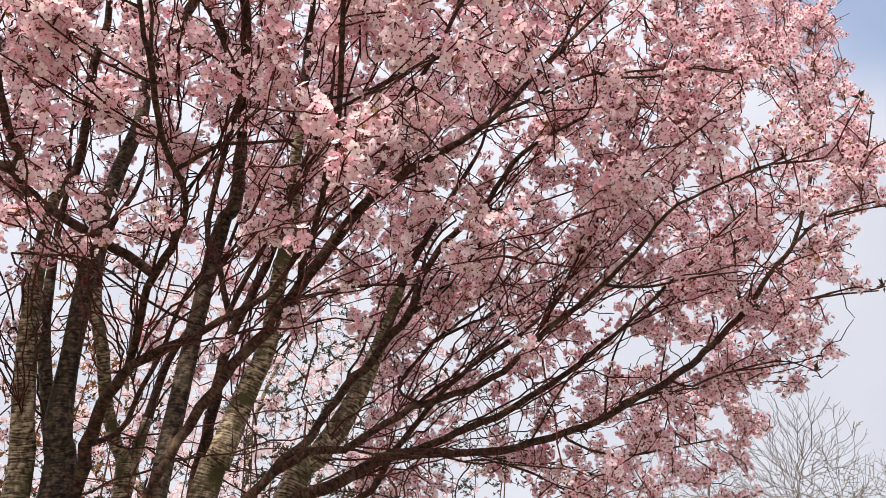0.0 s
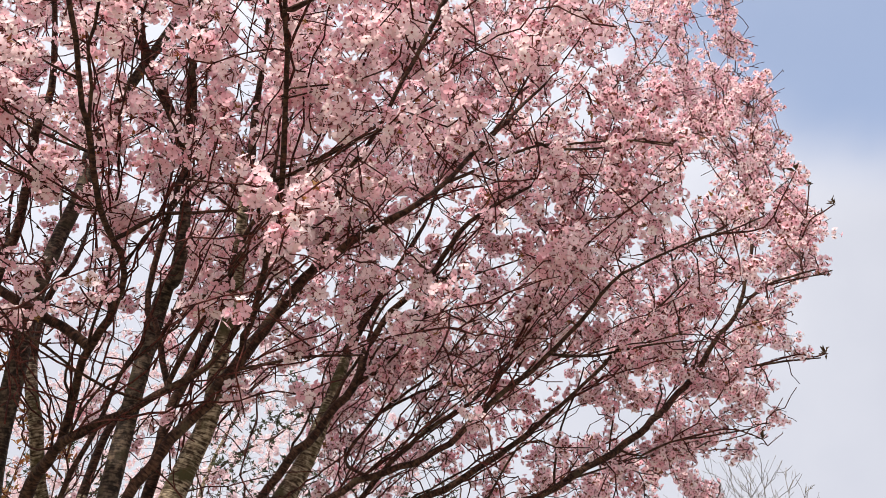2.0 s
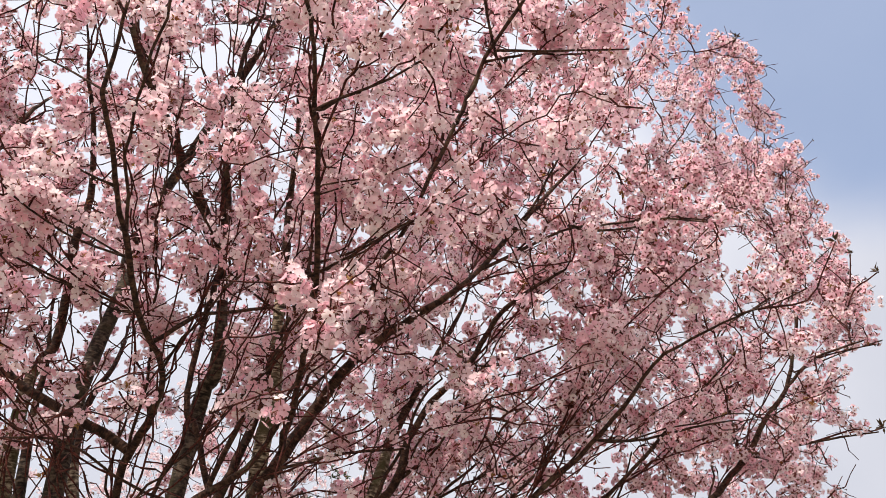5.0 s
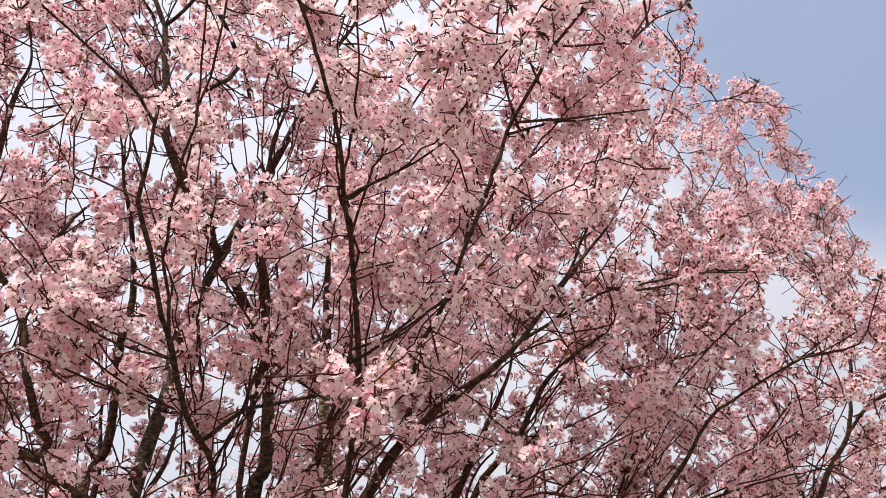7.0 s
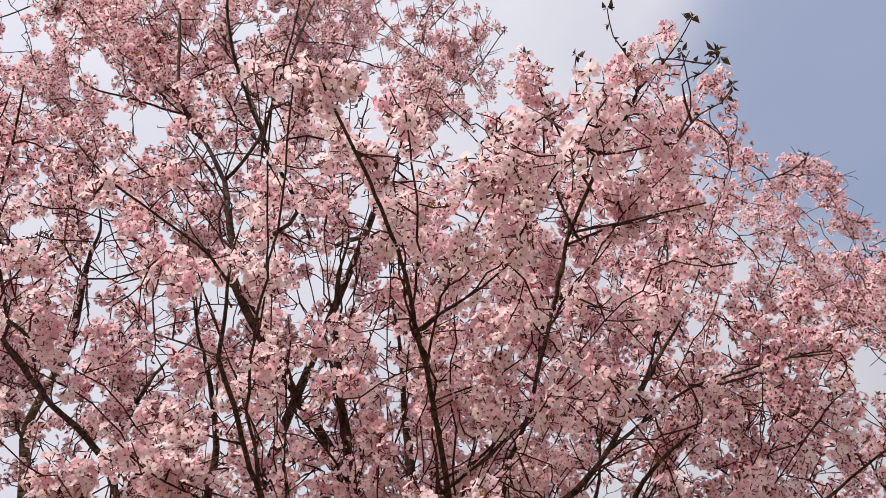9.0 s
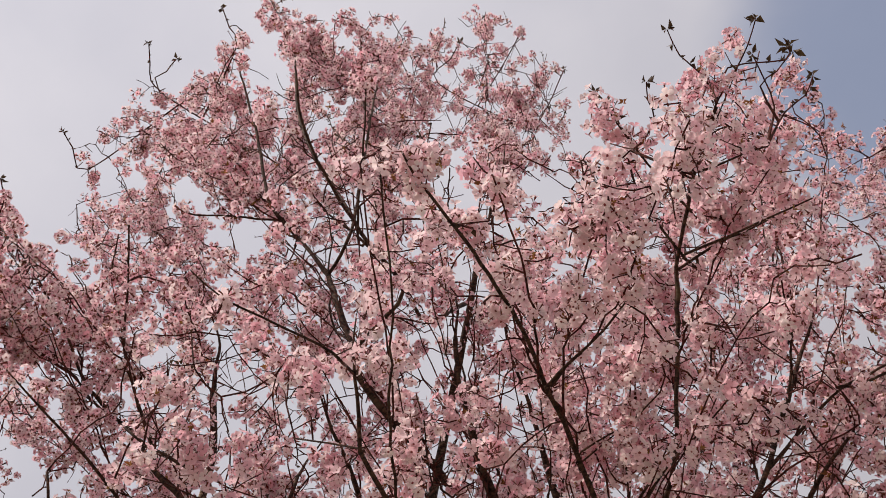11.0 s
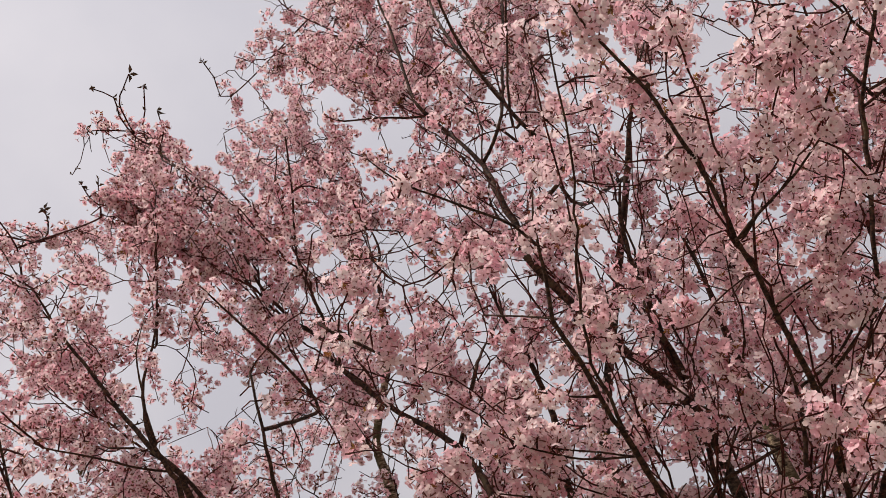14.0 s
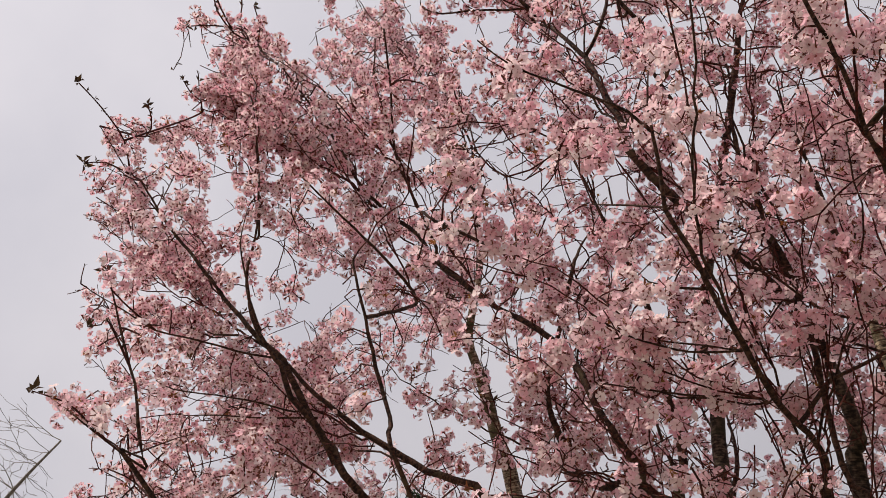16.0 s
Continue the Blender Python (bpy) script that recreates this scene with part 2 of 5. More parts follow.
def smooth_line(way, step):
    """A Catmull-Rom line through (x, y, z, radius) stations, about `step` metres between points."""
    w = np.asarray(way, float)
    w = np.vstack([2 * w[0] - w[1], w, 2 * w[-1] - w[-2]])
    out = []
    for i in range(1, len(w) - 2):
        p0, p1, p2, p3 = w[i - 1:i + 3]
        n = max(2, int(np.linalg.norm((p2 - p1)[:3]) / step))
        for t in np.arange(n) / n:
            out.append(0.5 * (2 * p1 + (p2 - p0) * t + (2 * p0 - 5 * p1 + 4 * p2 - p3) * t * t + (3 * p1 - p0 - 3 * p2 + p3) * t ** 3))
    out.append(w[-2])
    out = np.array(out)
    out[:, 3] = np.maximum(out[:, 3], 0.0012)
    return out


class Wood:
    """The skeleton of a tree: nodes with parents. Limbs are laid first; branchlets then reach for the ends of the crown."""

    def __init__(self, seed):
        self.rng = np.random.default_rng(seed)
        self.p, self.up, self.r, self.run, self.limb, self.shoot, self.thin = [], [], [], [], [], set(), set()
        self.tips, self.laid = [], 0

    def add(self, p, parent, r, limb):
        self.p.append(np.asarray(p, float))
        self.up.append(parent)
        self.r.append(r)
        self.run.append(0.0 if parent < 0 or limb else self.run[parent] + np.linalg.norm(p - self.p[parent]))
        self.limb.append(limb)
        return len(self.p) - 1

    def lay(self, line):
        last = -1
        for x, y, z, r in line:
            last = self.add(np.array((x, y, z)), last, r, True)

    def grow(self, ends, step=0.05, frugal=0.35, tip=0.0021, wild=0.006, bare=0.03, shoots=0.0, twiglets=0.0, rise=0.05):
        """Each end joins the node that gives it the shortest way, with a bend that follows the wood it leaves."""
        ends = np.asarray(ends, float)
        node = np.array([i for i in range(len(self.p)) if self.r[i] < bare])
        P = np.array(self.p)[node]
        D = np.linalg.norm(ends[:, None] - P[None], axis=2)
        near = D.argmin(1)
        cost, best = D[np.arange(len(ends)), near], node[near]
        left = np.ones(len(ends), bool)
        for _ in range(len(ends)):
            i = int(np.argmin(np.where(left, cost, 1e9)))
            left[i] = False
            s = int(best[i])
            a, b = self.p[s], ends[i]
            d = np.linalg.norm(b - a)
            if d < 0.02:
                continue
            q = self.up[s]
            fore = (a - self.p[q]) if q >= 0 else np.array((0, 0, 1.0))
            fore = fore / (np.linalg.norm(fore) + 1e-9)
            mid = a + d * 0.45 * (0.28 * fore + 0.80 * (b - a) / d + np.array((0, 0, -rise if rise > 0.1 else rise)))
            n = max(2, int(d / step))
            cur, fresh = s, []
            for k in range(1, n + 1):
                t = k / n
                p = (1 - t) ** 2 * a + 2 * t * (1 - t) * mid + t * t * b + self.rng.normal(size=3) * wild * (k < n)
                cur = self.add(p, cur, tip, False)
                fresh.append(cur)
            if not left.any():
                break
            fp = np.array([self.p[k] for k in fresh])
            extra = np.array([self.run[k] for k in fresh]) * frugal
            dd = np.linalg.norm(ends[:, None] - fp[None], axis=2) + extra[None]
            j = dd.argmin(1)
            v = dd[np.arange(len(ends)), j]
            better = left & (v < cost)
            cost[better], best[better] = v[better], np.array(fresh)[j[better]]
        kids = set(self.up)
        for i in [i for i in range(len(self.p)) if not self.limb[i] and i not in kids and self.rng.random() < shoots]:
            way = self.p[i] - self.p[self.up[i]]
            way = way / (np.linalg.norm(way) + 1e-9) + np.array((0, 0, 0.7)) + self.rng.normal(size=3) * 0.25
            way /= np.linalg.norm(way)
            cur = i
            for _ in range(int(self.rng.integers(2, 6))):
                way = way + self.rng.normal(size=3) * 0.09
                cur = self.add(self.p[cur] + way / np.linalg.norm(way) * 0.04, cur, tip, False)
                self.shoot.add(cur)
        for i in [i for i in range(len(self.p)) if not self.limb[i] and i not in self.shoot and self.rng.random() < twiglets]:
            way = self.p[i] - self.p[self.up[i]]
            way = way / (np.linalg.norm(way) + 1e-9) * 0.6 + self.rng.normal(size=3) * 0.55
            way *= self.rng.uniform(0.04, 0.13) / np.linalg.norm(way)
            k = self.add(self.p[i] + way * 0.5 + self.rng.normal(size=3) * 0.004, i, tip * 0.7, False)
            self.shoot.update((k, self.add(self.p[i] + way, k, tip * 0.7, False)))
            self.thin.update((k, k + 1))
        area = np.zeros(len(self.p))
        for i in range(len(self.p) - 1, -1, -1):
            if not self.limb[i] and i not in self.thin:
                area[i] = max(area[i], tip ** 2.5)
                if not self.limb[self.up[i]]:
                    area[self.up[i]] += area[i] * 0.9
                self.r[i] = min(area[i] ** (1 / 2.5), 0.0075)

    def whip(self, end, rng, reach=0.9, root=(-1.1, 3.0, 1.2)):
        """A long straight shoot to `end`, forking at a narrow angle from older wood. Returns its stations."""
        P, R = np.array(self.p), np.array(self.r)
        up = np.array(self.up)
        tan = P - P[np.maximum(up, 0)]
        tan /= np.linalg.norm(tan, axis=1)[:, None] + 1e-9
        go = end - P
        d = np.linalg.norm(go, axis=1) + 1e-9
        go /= d[:, None]
        out = end - np.array(root)
        out /= np.linalg.norm(out)
        cost = np.abs(d - reach) * 0.9 + (1 - np.sum(go * tan, axis=1)) * 0.9 + (1 - go @ out) * 1.4 + np.where((R < 0.0035) | (R > 0.05) | (up < 0), 9.0, 0.0) + np.clip(1.8 - np.linalg.norm(P - root, axis=1), 0, 1) * 1.6
        k = int(cost.argmin())
        r0 = min(R[k] * 0.75, 0.0024 + 0.0024 * d[k])
        a, n = P[k], max(4, int(d[k] / 0.06))
        mid = a + d[k] * 0.4 * (0.55 * tan[k] + 0.45 * go[k])
        bend = rng.normal(size=3) * 0.02 * d[k]
        way = []
        for j in range(n + 1):
            t = j / n
            p = (1 - t) ** 2 * a + 2 * t * (1 - t) * mid + t * t * end + bend * math.sin(t * 6.3) + rng.normal(size=3) * 0.0065 * (0 < j)
            way.append((*p, r0 * (1 - t) + 0.0021 * t))
        return way

    def chains(self):
        """Runs of grown wood: each follows its thickest shoot."""
        kids = {}
        for i, u in enumerate(self.up):
            if u >= 0 and not self.limb[i]:
                kids.setdefault(u, []).append(i)
        starts = [(u, k) for u in kids for k in kids[u] if self.limb[u]]
        out = []
        while starts:
            u, k = starts.pop()
            line = [u, k]
            while line[-1] in kids:
                c = sorted(kids[line[-1]], key=lambda j: -self.r[j])
                starts += [(line[-1], j) for j in c[1:]]
                line.append(c[0])
            out.append(line)
        return out


# ---------------------------------------------------------------- blossom, leaf and bud pieces


def flower_piece(cup, size, rng, full=True):
    """Five notched petals round a shared heart, a red eye, and a thin stalk below. Returns vertices, triangles, materials."""
    v, f, m = [(0, 0, 0)], [], []
    for k in range(5):
        a = 2 * math.pi * k / 5 + rng.normal() * 0.06
        s = size * (1 + rng.normal() * 0.06)
        lift = cup + rng.normal() * 0.07
        tw = 0.0012 * (1 if k % 2 else -1)

        def at(r, da, z):
            return (r * s * math.cos(a + da), r * s * math.sin(a + da), z * s + tw)
        n = len(v)
        droop = rng.uniform(-0.12, 0.10)
        v += [at(0.50, -0.60, 0.22 * lift), at(0.50, 0.60, 0.22 * lift), at(0.86, -0.52, 0.52 * lift), at(0.86, 0.52, 0.52 * lift),
              at(1.04, -0.20, 0.60 * lift + droop), at(1.04, 0.20, 0.60 * lift + droop), at(0.97, 0.0, 0.60 * lift + droop), at(0.62, 0.0, 0.20 * lift - 0.06)]
        if full:
            c = n + 7
            rim = (0, n, n + 2, n + 4, n + 6, n + 5, n + 3, n + 1, 0)
            f += [(c, q, p) for p, q in zip(rim[:-1], rim[1:])]
            m += [0] * 8
        else:
            v.pop()
            f += [(0, n + 2, n), (0, n + 4, n + 2), (0, n + 6, n + 4), (0, n + 5, n + 6), (0, n + 3, n + 5), (0, n + 1, n + 3)]
            m += [0] * 6
    n, e = len(v), 5 if full else 3
    v += [(0.22 * size * math.cos(k * 6.2832 / e), 0.22 * size * math.sin(k * 6.2832 / e), 0.09 * size) for k in range(e)] + [(0, 0, 0.16 * size)]
    f += [(n + k, n + (k + 1) % e, n + e) for k in range(e)]
    m += [1] * e
    return np.array(v), np.array(f), np.array(m)


def cluster_piece(count, rng, full=True, size=0.0162):
    """An umbel: flowers on short stalks from one spur, facing outwards and a little down."""
    V, F, M, n = [], [], [], 0
    for k in range(count):
        z = 1 - 2 * (k + 0.5) / count * 0.93
        a = k * 2.39996 + rng.normal() * 0.3
        d = np.array((math.sqrt(max(0, 1 - z * z)) * math.cos(a), math.sqrt(max(0, 1 - z * z)) * math.sin(a), z * 0.9 - 0.1))
        d += rng.normal(size=3) * 0.10
        d /= np.linalg.norm(d)
        reach = 0.010 + 0.0068 * math.sqrt(count) * rng.uniform(0.85, 1.1)
        v, f, m = flower_piece(rng.uniform(0.12, 0.75), size * rng.uniform(0.9, 1.1), rng, full)
        q = Vector(d).to_track_quat("Z", "Y").to_matrix()
        spin = Matrix.Rotation(rng.uniform(0, 6.28), 3, "Z")
        rot = np.array(q @ spin)
        V.append(v @ rot.T + d * reach)
        F.append(f + n)
        M.append(m)
        n += len(v)
        s, e, w = d * 0.004, d * (reach - 0.001), 0.0010
        b1 = np.cross(d, (0.3, 0.5, 0.8))
        b1 /= np.linalg.norm(b1)
        b2 = np.cross(d, b1)
        ring = [b1 * w, (-0.5 * b1 + 0.87 * b2) * w, (-0.5 * b1 - 0.87 * b2) * w]
        V.append(np.array([s + x for x in ring] + [e + 2.5 * x for x in ring]))
        F.append(np.array([(0, 1, 4), (0, 4, 3), (1, 2, 5), (1, 5, 4), (2, 0, 3), (2, 3, 5)]) + n)
        M.append(np.full(6, 2))
        n += 6
    return np.concatenate(V), np.concatenate(F), np.concatenate(M)


def far_umbel(count, rng, size=0.0150):
    """The same umbel with plainer flowers, for the far side of the crown and the trees behind."""
    V, F, M, n = [], [], [], 0
    for k in range(count):
        z = 1 - 2 * (k + 0.5) / count * 0.93
        a = k * 2.39996 + rng.normal() * 0.3
        w = math.sqrt(max(0, 1 - z * z))
        d = np.array((w * math.cos(a), w * math.sin(a), z * 0.9 - 0.1)) + rng.normal(size=3) * 0.18
        d /= np.linalg.norm(d)
        reach = 0.010 + 0.0068 * math.sqrt(count) * rng.uniform(0.7, 1.15)
        cup, v = rng.uniform(0.05, 0.4), [(0, 0, 0)]
        for j in range(10):
            r = size * ((1.0 if j % 2 == 0 else 0.79) + rng.normal() * 0.05)
            v.append((r * math.cos(j * 0.6283), r * math.sin(j * 0.6283), r * cup * (0.8 if j % 2 == 0 else 0.45)))
        f = [(0, 1 + j, 1 + (j + 1) % 10) for j in range(10)] + [(11, 12, 13)]
        if k % 3 == 0:                             # five open petals, each with its own lift
            for j in range(5):
                a1, a2, lift = j * 1.2566 - 0.56, j * 1.2566 + 0.56, size * rng.uniform(0.1, 0.5)
                v[1 + 2 * j] = (size * 0.97 * math.cos(a1), size * 0.97 * math.sin(a1), lift)
                v[2 + 2 * j] = (size * 0.97 * math.cos(a2), size * 0.97 * math.sin(a2), lift)
            f = [(0, 1 + 2 * j, 2 + 2 * j) for j in range(5)] + [(11, 12, 13)]
        v += [(0.36 * size * math.cos(j * 2.094), 0.36 * size * math.sin(j * 2.094), 0.22 * size) for j in range(3)]
        q = Vector(d).to_track_quat("Z", "Y").to_matrix() @ Matrix.Rotation(rng.uniform(0, 6.28), 3, "Z")
        b1 = np.cross(d, rng.normal(size=3))
        b1 *= 0.0050 / np.linalg.norm(b1)
        V.append(np.vstack([np.array(v) @ np.array(q).T + d * reach, [d * 0.002, d * reach + b1, d * reach - b1]]))
        F.append(np.array(f + [(14, 15, 16)]) + n)
        M.append(np.array([0] * (len(f) - 1) + [1, 2]))
        n += 17
    return np.concatenate(V), np.concatenate(F), np.concatenate(M)


def back_umbel(count, rng, size=0.016):
    """Round five-cornered flowers in a ball, for the trees behind."""
    V, F, n = [], [], 0
    for k in range(count):
        d = rng.normal(size=3)
        d /= np.linalg.norm(d)
        v = [(0, 0, 0)] + [(size * math.cos(j * 1.2566), size * math.sin(j * 1.2566), size * rng.uniform(0.05, 0.45)) for j in range(5)]
        q = Vector(d).to_track_quat("Z", "Y").to_matrix() @ Matrix.Rotation(rng.uniform(0, 6.28), 3, "Z")
        V.append(np.array(v) @ np.array(q).T + d * rng.uniform(0.02, 0.045))
        F.append(np.array([(0, 1 + j, 1 + (j + 1) % 5) for j in range(5)]) + n)
        n += 6
    return np.concatenate(V), np.concatenate(F), np.zeros(count * 5, int)


def tuft_piece(count, rng, length=0.021):
    """A tuft of young folded leaves spreading from a bud."""
    V, F, n = [], [], 0
    for k in range(count):
        a = 2 * math.pi * k / count + rng.normal() * 0.4
        tilt = rng.uniform(0.3, 1.0)
        d = np.array((math.cos(a) * math.sin(tilt), math.sin(a) * math.sin(tilt), math.cos(tilt)))
        s = np.cross(d, (0, 0, 1))
        s /= np.linalg.norm(s) + 1e-9
        u = np.cross(s, d)
        l, w = length * rng.uniform(0.7, 1.3), length * rng.uniform(0.16, 0.26)
        V.append(np.array([d * 0.002, d * l * 0.5 + s * w + u * w * 0.7, d * l * 0.55, d * l * 0.5 - s * w + u * w * 0.7, d * l - u * w * 0.8]))
        F.append(np.array([(0, 1, 2), (0, 2, 3), (1, 4, 2), (2, 4, 3)]) + n)
        n += 5
    return np.concatenate(V), np.concatenate(F), np.zeros(len(F) * 4, int)


def tri_mesh(name, V, F, M, mats, smooth=True):
    me = bpy.data.meshes.new(name)
    me.vertices.add(len(V))
    me.vertices.foreach_set("co", np.ascontiguousarray(V, dtype=np.float32).ravel())
    me.loops.add(len(F) * 3)
    me.loops.foreach_set("vertex_index", np.ascontiguousarray(F, dtype=np.int32).ravel())
    me.polygons.add(len(F))
    me.polygons.foreach_set("loop_start", np.arange(0, len(F) * 3, 3, dtype=np.int32))
    for m in mats:
        me.materials.append(m)
    me.polygons.foreach_set("material_index", np.ascontiguousarray(M, dtype=np.int32))
    me.polygons.foreach_set("use_smooth", np.full(len(F), smooth))
    me.update(calc_edges=True)
    return me


def turns(rng, n, droop=0.0):
    """Random turns, upright by the spread of `droop`."""
    q = rng.normal(size=(n, 4)) * np.array((1, droop, droop, 1)) if droop else rng.normal(size=(n, 4))
    q /= np.linalg.norm(q, axis=1)[:, None]
    w, x, y, z = q.T
    return np.stack([1 - 2 * (y * y + z * z), 2 * (x * y - w * z), 2 * (x * z + w * y), 2 * (x * y + w * z), 1 - 2 * (x * x + z * z), 2 * (y * z - w * x),
                     2 * (x * z - w * y), 2 * (y * z + w * x), 1 - 2 * (x * x + y * y)], axis=1).reshape(n, 3, 3)


def scatter(name, pieces, which, at, rot, size, mats, smooth=True):
    """All pieces laid into one mesh."""
    V, F, M, n = [], [], [], 0
    for k, (v, f, m) in enumerate(pieces):
        ids = np.where(which == k)[0]
        if not len(ids):
            continue
        vv = np.einsum("nij,vj->nvi", rot[ids], v) * size[ids][:, None, None] + at[ids][:, None]
        ff = f[None] + (np.arange(len(ids)) * len(v))[:, None, None] + n
        V.append(vv.reshape(-1, 3))
        F.append(ff.reshape(-1, 3))
        M.append(np.tile(m, len(ids)))
        n += len(ids) * len(v)
    return tri_mesh(name, np.concatenate(V), np.concatenate(F), np.concatenate(M), mats, smooth)


VIEW_SPOT = np.array((0.0, 0.0, 1.6))       # the camera's standpoint, near the start of its path
prng = np.random.default_rng(11)
UMBELS = [cluster_piece(c, prng) for c in (3, 4, 5, 6, 6, 7, 8, 9)]
UMBELS_MID = [cluster_piece(c, prng, False) for c in (3, 4, 5, 6, 7, 8, 9, 10)]
UMBELS_BACK = [back_umbel(c, prng) for c in (5, 6, 7, 8, 9, 10, 11, 12)]
UMBELS_FAR = [far_umbel(c, prng) for c in (3, 4, 5, 6, 7, 7, 8, 9)]
TUFTS = [tuft_piece(c, prng) for c in (2, 3, 4, 5)]
BLOSSOM_MATS = [PETAL, EYE_RED, STALK]


def dress(wood, tree, rng, thickest=0.0065, full=0.95, apart=None, size=1.0, leafy=0.25, plain=None, copies=1, pieces=(), heart=None, mats=None):
    """Blossom umbels on the thin wood, tufts of young leaves among them, dark buds at bare tips.
    heart: the place and radius of the bare inside of the crown. plain: the place and radius past which the flowers are the plainer kind."""
    kids = set(wood.up)
    grown = [i for i in range(len(wood.p)) if wood.r[i] < thickest and (not wood.limb[i] or wood.r[i] < 0.005)]
    at, far_at, tuft, bud, large = [], [], [], [], []
    stout = np.array([wood.p[i] for i in range(len(wood.p)) if wood.limb[i] and wood.r[i] > 0.006][::2])
    # limb points taken from the camera's standpoint; blossom in front of them is thinned
    under = np.array([(*(wood.p[i] - VIEW_SPOT), wood.r[i]) for i in range(wood.laid) if wood.r[i] > 0.0032]) if wood.laid else np.zeros((0, 4))
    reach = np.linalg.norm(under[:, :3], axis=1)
    for i in grown:
        p = wood.p[i]
        far = plain is not None and np.linalg.norm(p - plain[0]) > plain[1]
        if i in wood.shoot:
            if i in wood.tips:
                bud += [p, p, p]
                large += [1.7] * 3
            elif rng.random() < (0.15 if i in wood.thin else 0.75):
                bud.append(p)
                large.append(0.5 if i in wood.thin else 1.2)
            continue
        tip = i not in kids
        lush = full * (0.74 + 0.4 * noise.noise(Vector(p * 1.7)) + 1.9 * noise.noise(Vector(p * 6.1)))
        open_heart = np.clip((np.linalg.norm(p - heart[0]) - heart[1]) / 0.8, 0.07, 1.0) if heart else 1.0
        lush *= open_heart
        if rng.random() > (0.8 * open_heart if tip else lush * (0.30 if far else 0.37)):
            continue
        # a spur: a bunch of umbels to one side of the twig
        side = rng.normal(size=3) + (0, 0, 0.75)
        spur = p + side / np.linalg.norm(side) * rng.uniform(0.018, 0.042)
        if len(stout) and np.min(np.sum((stout - spur) ** 2, axis=1)) < 0.085 ** 2:
            continue
        if len(under):                            # most spurs between a limb and the camera are dropped, to fit its view
            q = spur - VIEW_SPOT
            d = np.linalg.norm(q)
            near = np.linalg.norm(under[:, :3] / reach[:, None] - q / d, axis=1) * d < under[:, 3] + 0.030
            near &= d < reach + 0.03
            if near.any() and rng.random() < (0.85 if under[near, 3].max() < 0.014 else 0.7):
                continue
        bunch = int(rng.integers(3, 6)) if far else int(rng.integers(2, 5))
        for _ in range(bunch * copies if far else bunch):
            (far_at if far else at).append(spur + rng.normal(size=3) * (0.026 if far else 0.024))
        if rng.random() < leafy:
            tuft.append(spur + rng.normal(size=3) * 0.02)
    off = np.array(tree.location)
    if at:
        at = np.array(at)
        n = len(at)
        which = rng.integers(0, len(UMBELS), n)
        rot, sz = turns(rng, n, 0.7), rng.uniform(0.88, 1.15, n) * size
        near = np.zeros(n, bool)
        if apart:
            lo, hi = apart
            ids = np.where(np.all((at > lo) & (at < hi), axis=1))[0][:300]
            near[ids] = True
            meshes = [tri_mesh("umbel", v, f, m, BLOSSOM_MATS) for v, f, m in UMBELS]
            for i in ids:
                ob = new("umbel", meshes[which[i]])
                ob.parent = tree
                ob.matrix_basis = Matrix.Translation(Vector(at[i]) - tree.location) @ Matrix(rot[i].tolist()).to_4x4() @ Matrix.Scale(sz[i], 4)
        k = ~near
        part("blossom", scatter("blossom", UMBELS_MID, which[k], at[k] - off, rot[k], sz[k], BLOSSOM_MATS), tree, "pale pink cherry blossom with red eyes", "stuff")
    if far_at:
        t = np.array(far_at)
        n = len(t)
        part("far_blossom", scatter("far_blossom", pieces, rng.integers(0, 8, n), t - off, turns(rng, n, 0.7), rng.uniform(0.85, 1.15, n) * size, mats or BLOSSOM_MATS, False), tree,
             "pale pink cherry blossom", "stuff")
    if tuft:
        t = np.array(tuft)
        part("young_foliage", scatter("young_foliage", TUFTS, rng.integers(0, 4, len(t)), t - off, turns(rng, len(t), 0.6), rng.uniform(0.7, 1.25, len(t)) * size, [LEAF]), tree,
             "small bronze young leaves", "stuff")
    if bud:
        t = np.array(bud)
        part("bud_growth", scatter("bud_growth", TUFTS, rng.integers(0, 2, len(t)), t - off, turns(rng, len(t), 0.4), rng.uniform(0.75, 1.25, len(t)) * np.array(large) * size, [BUD_LEAF]), tree,
             "dark red leaf buds at the twig tips", "stuff")


def clothe(wood, tree, twig_mat, limb_mat, single=0.0045, sides=4):
    """The grown wood as meshes: the stout branchlets each their own part, the fine twigs together."""
    off = np.array(tree.location)
    fine = Soup()
    for line in wood.chains():
        pts = np.array([wood.p[i] for i in line]) - off
        rad = np.array([wood.r[i] for i in line])
        rad[0] = min(rad[0], rad[1] * 1.3)
        rad = np.maximum(rad, 0.0011)
        if rad[1] > single:
            own = Soup()
            own.tube(pts, rad, 6)
            part("branch", own.mesh("branch", [limb_mat]), tree)
        else:
            fine.tube(pts, rad, 3 if rad[1] < 0.0022 else sides)
    if fine.n:
        part("twig_growth", fine.mesh("twig_growth", [twig_mat]), tree, "thin twigs", "stuff")


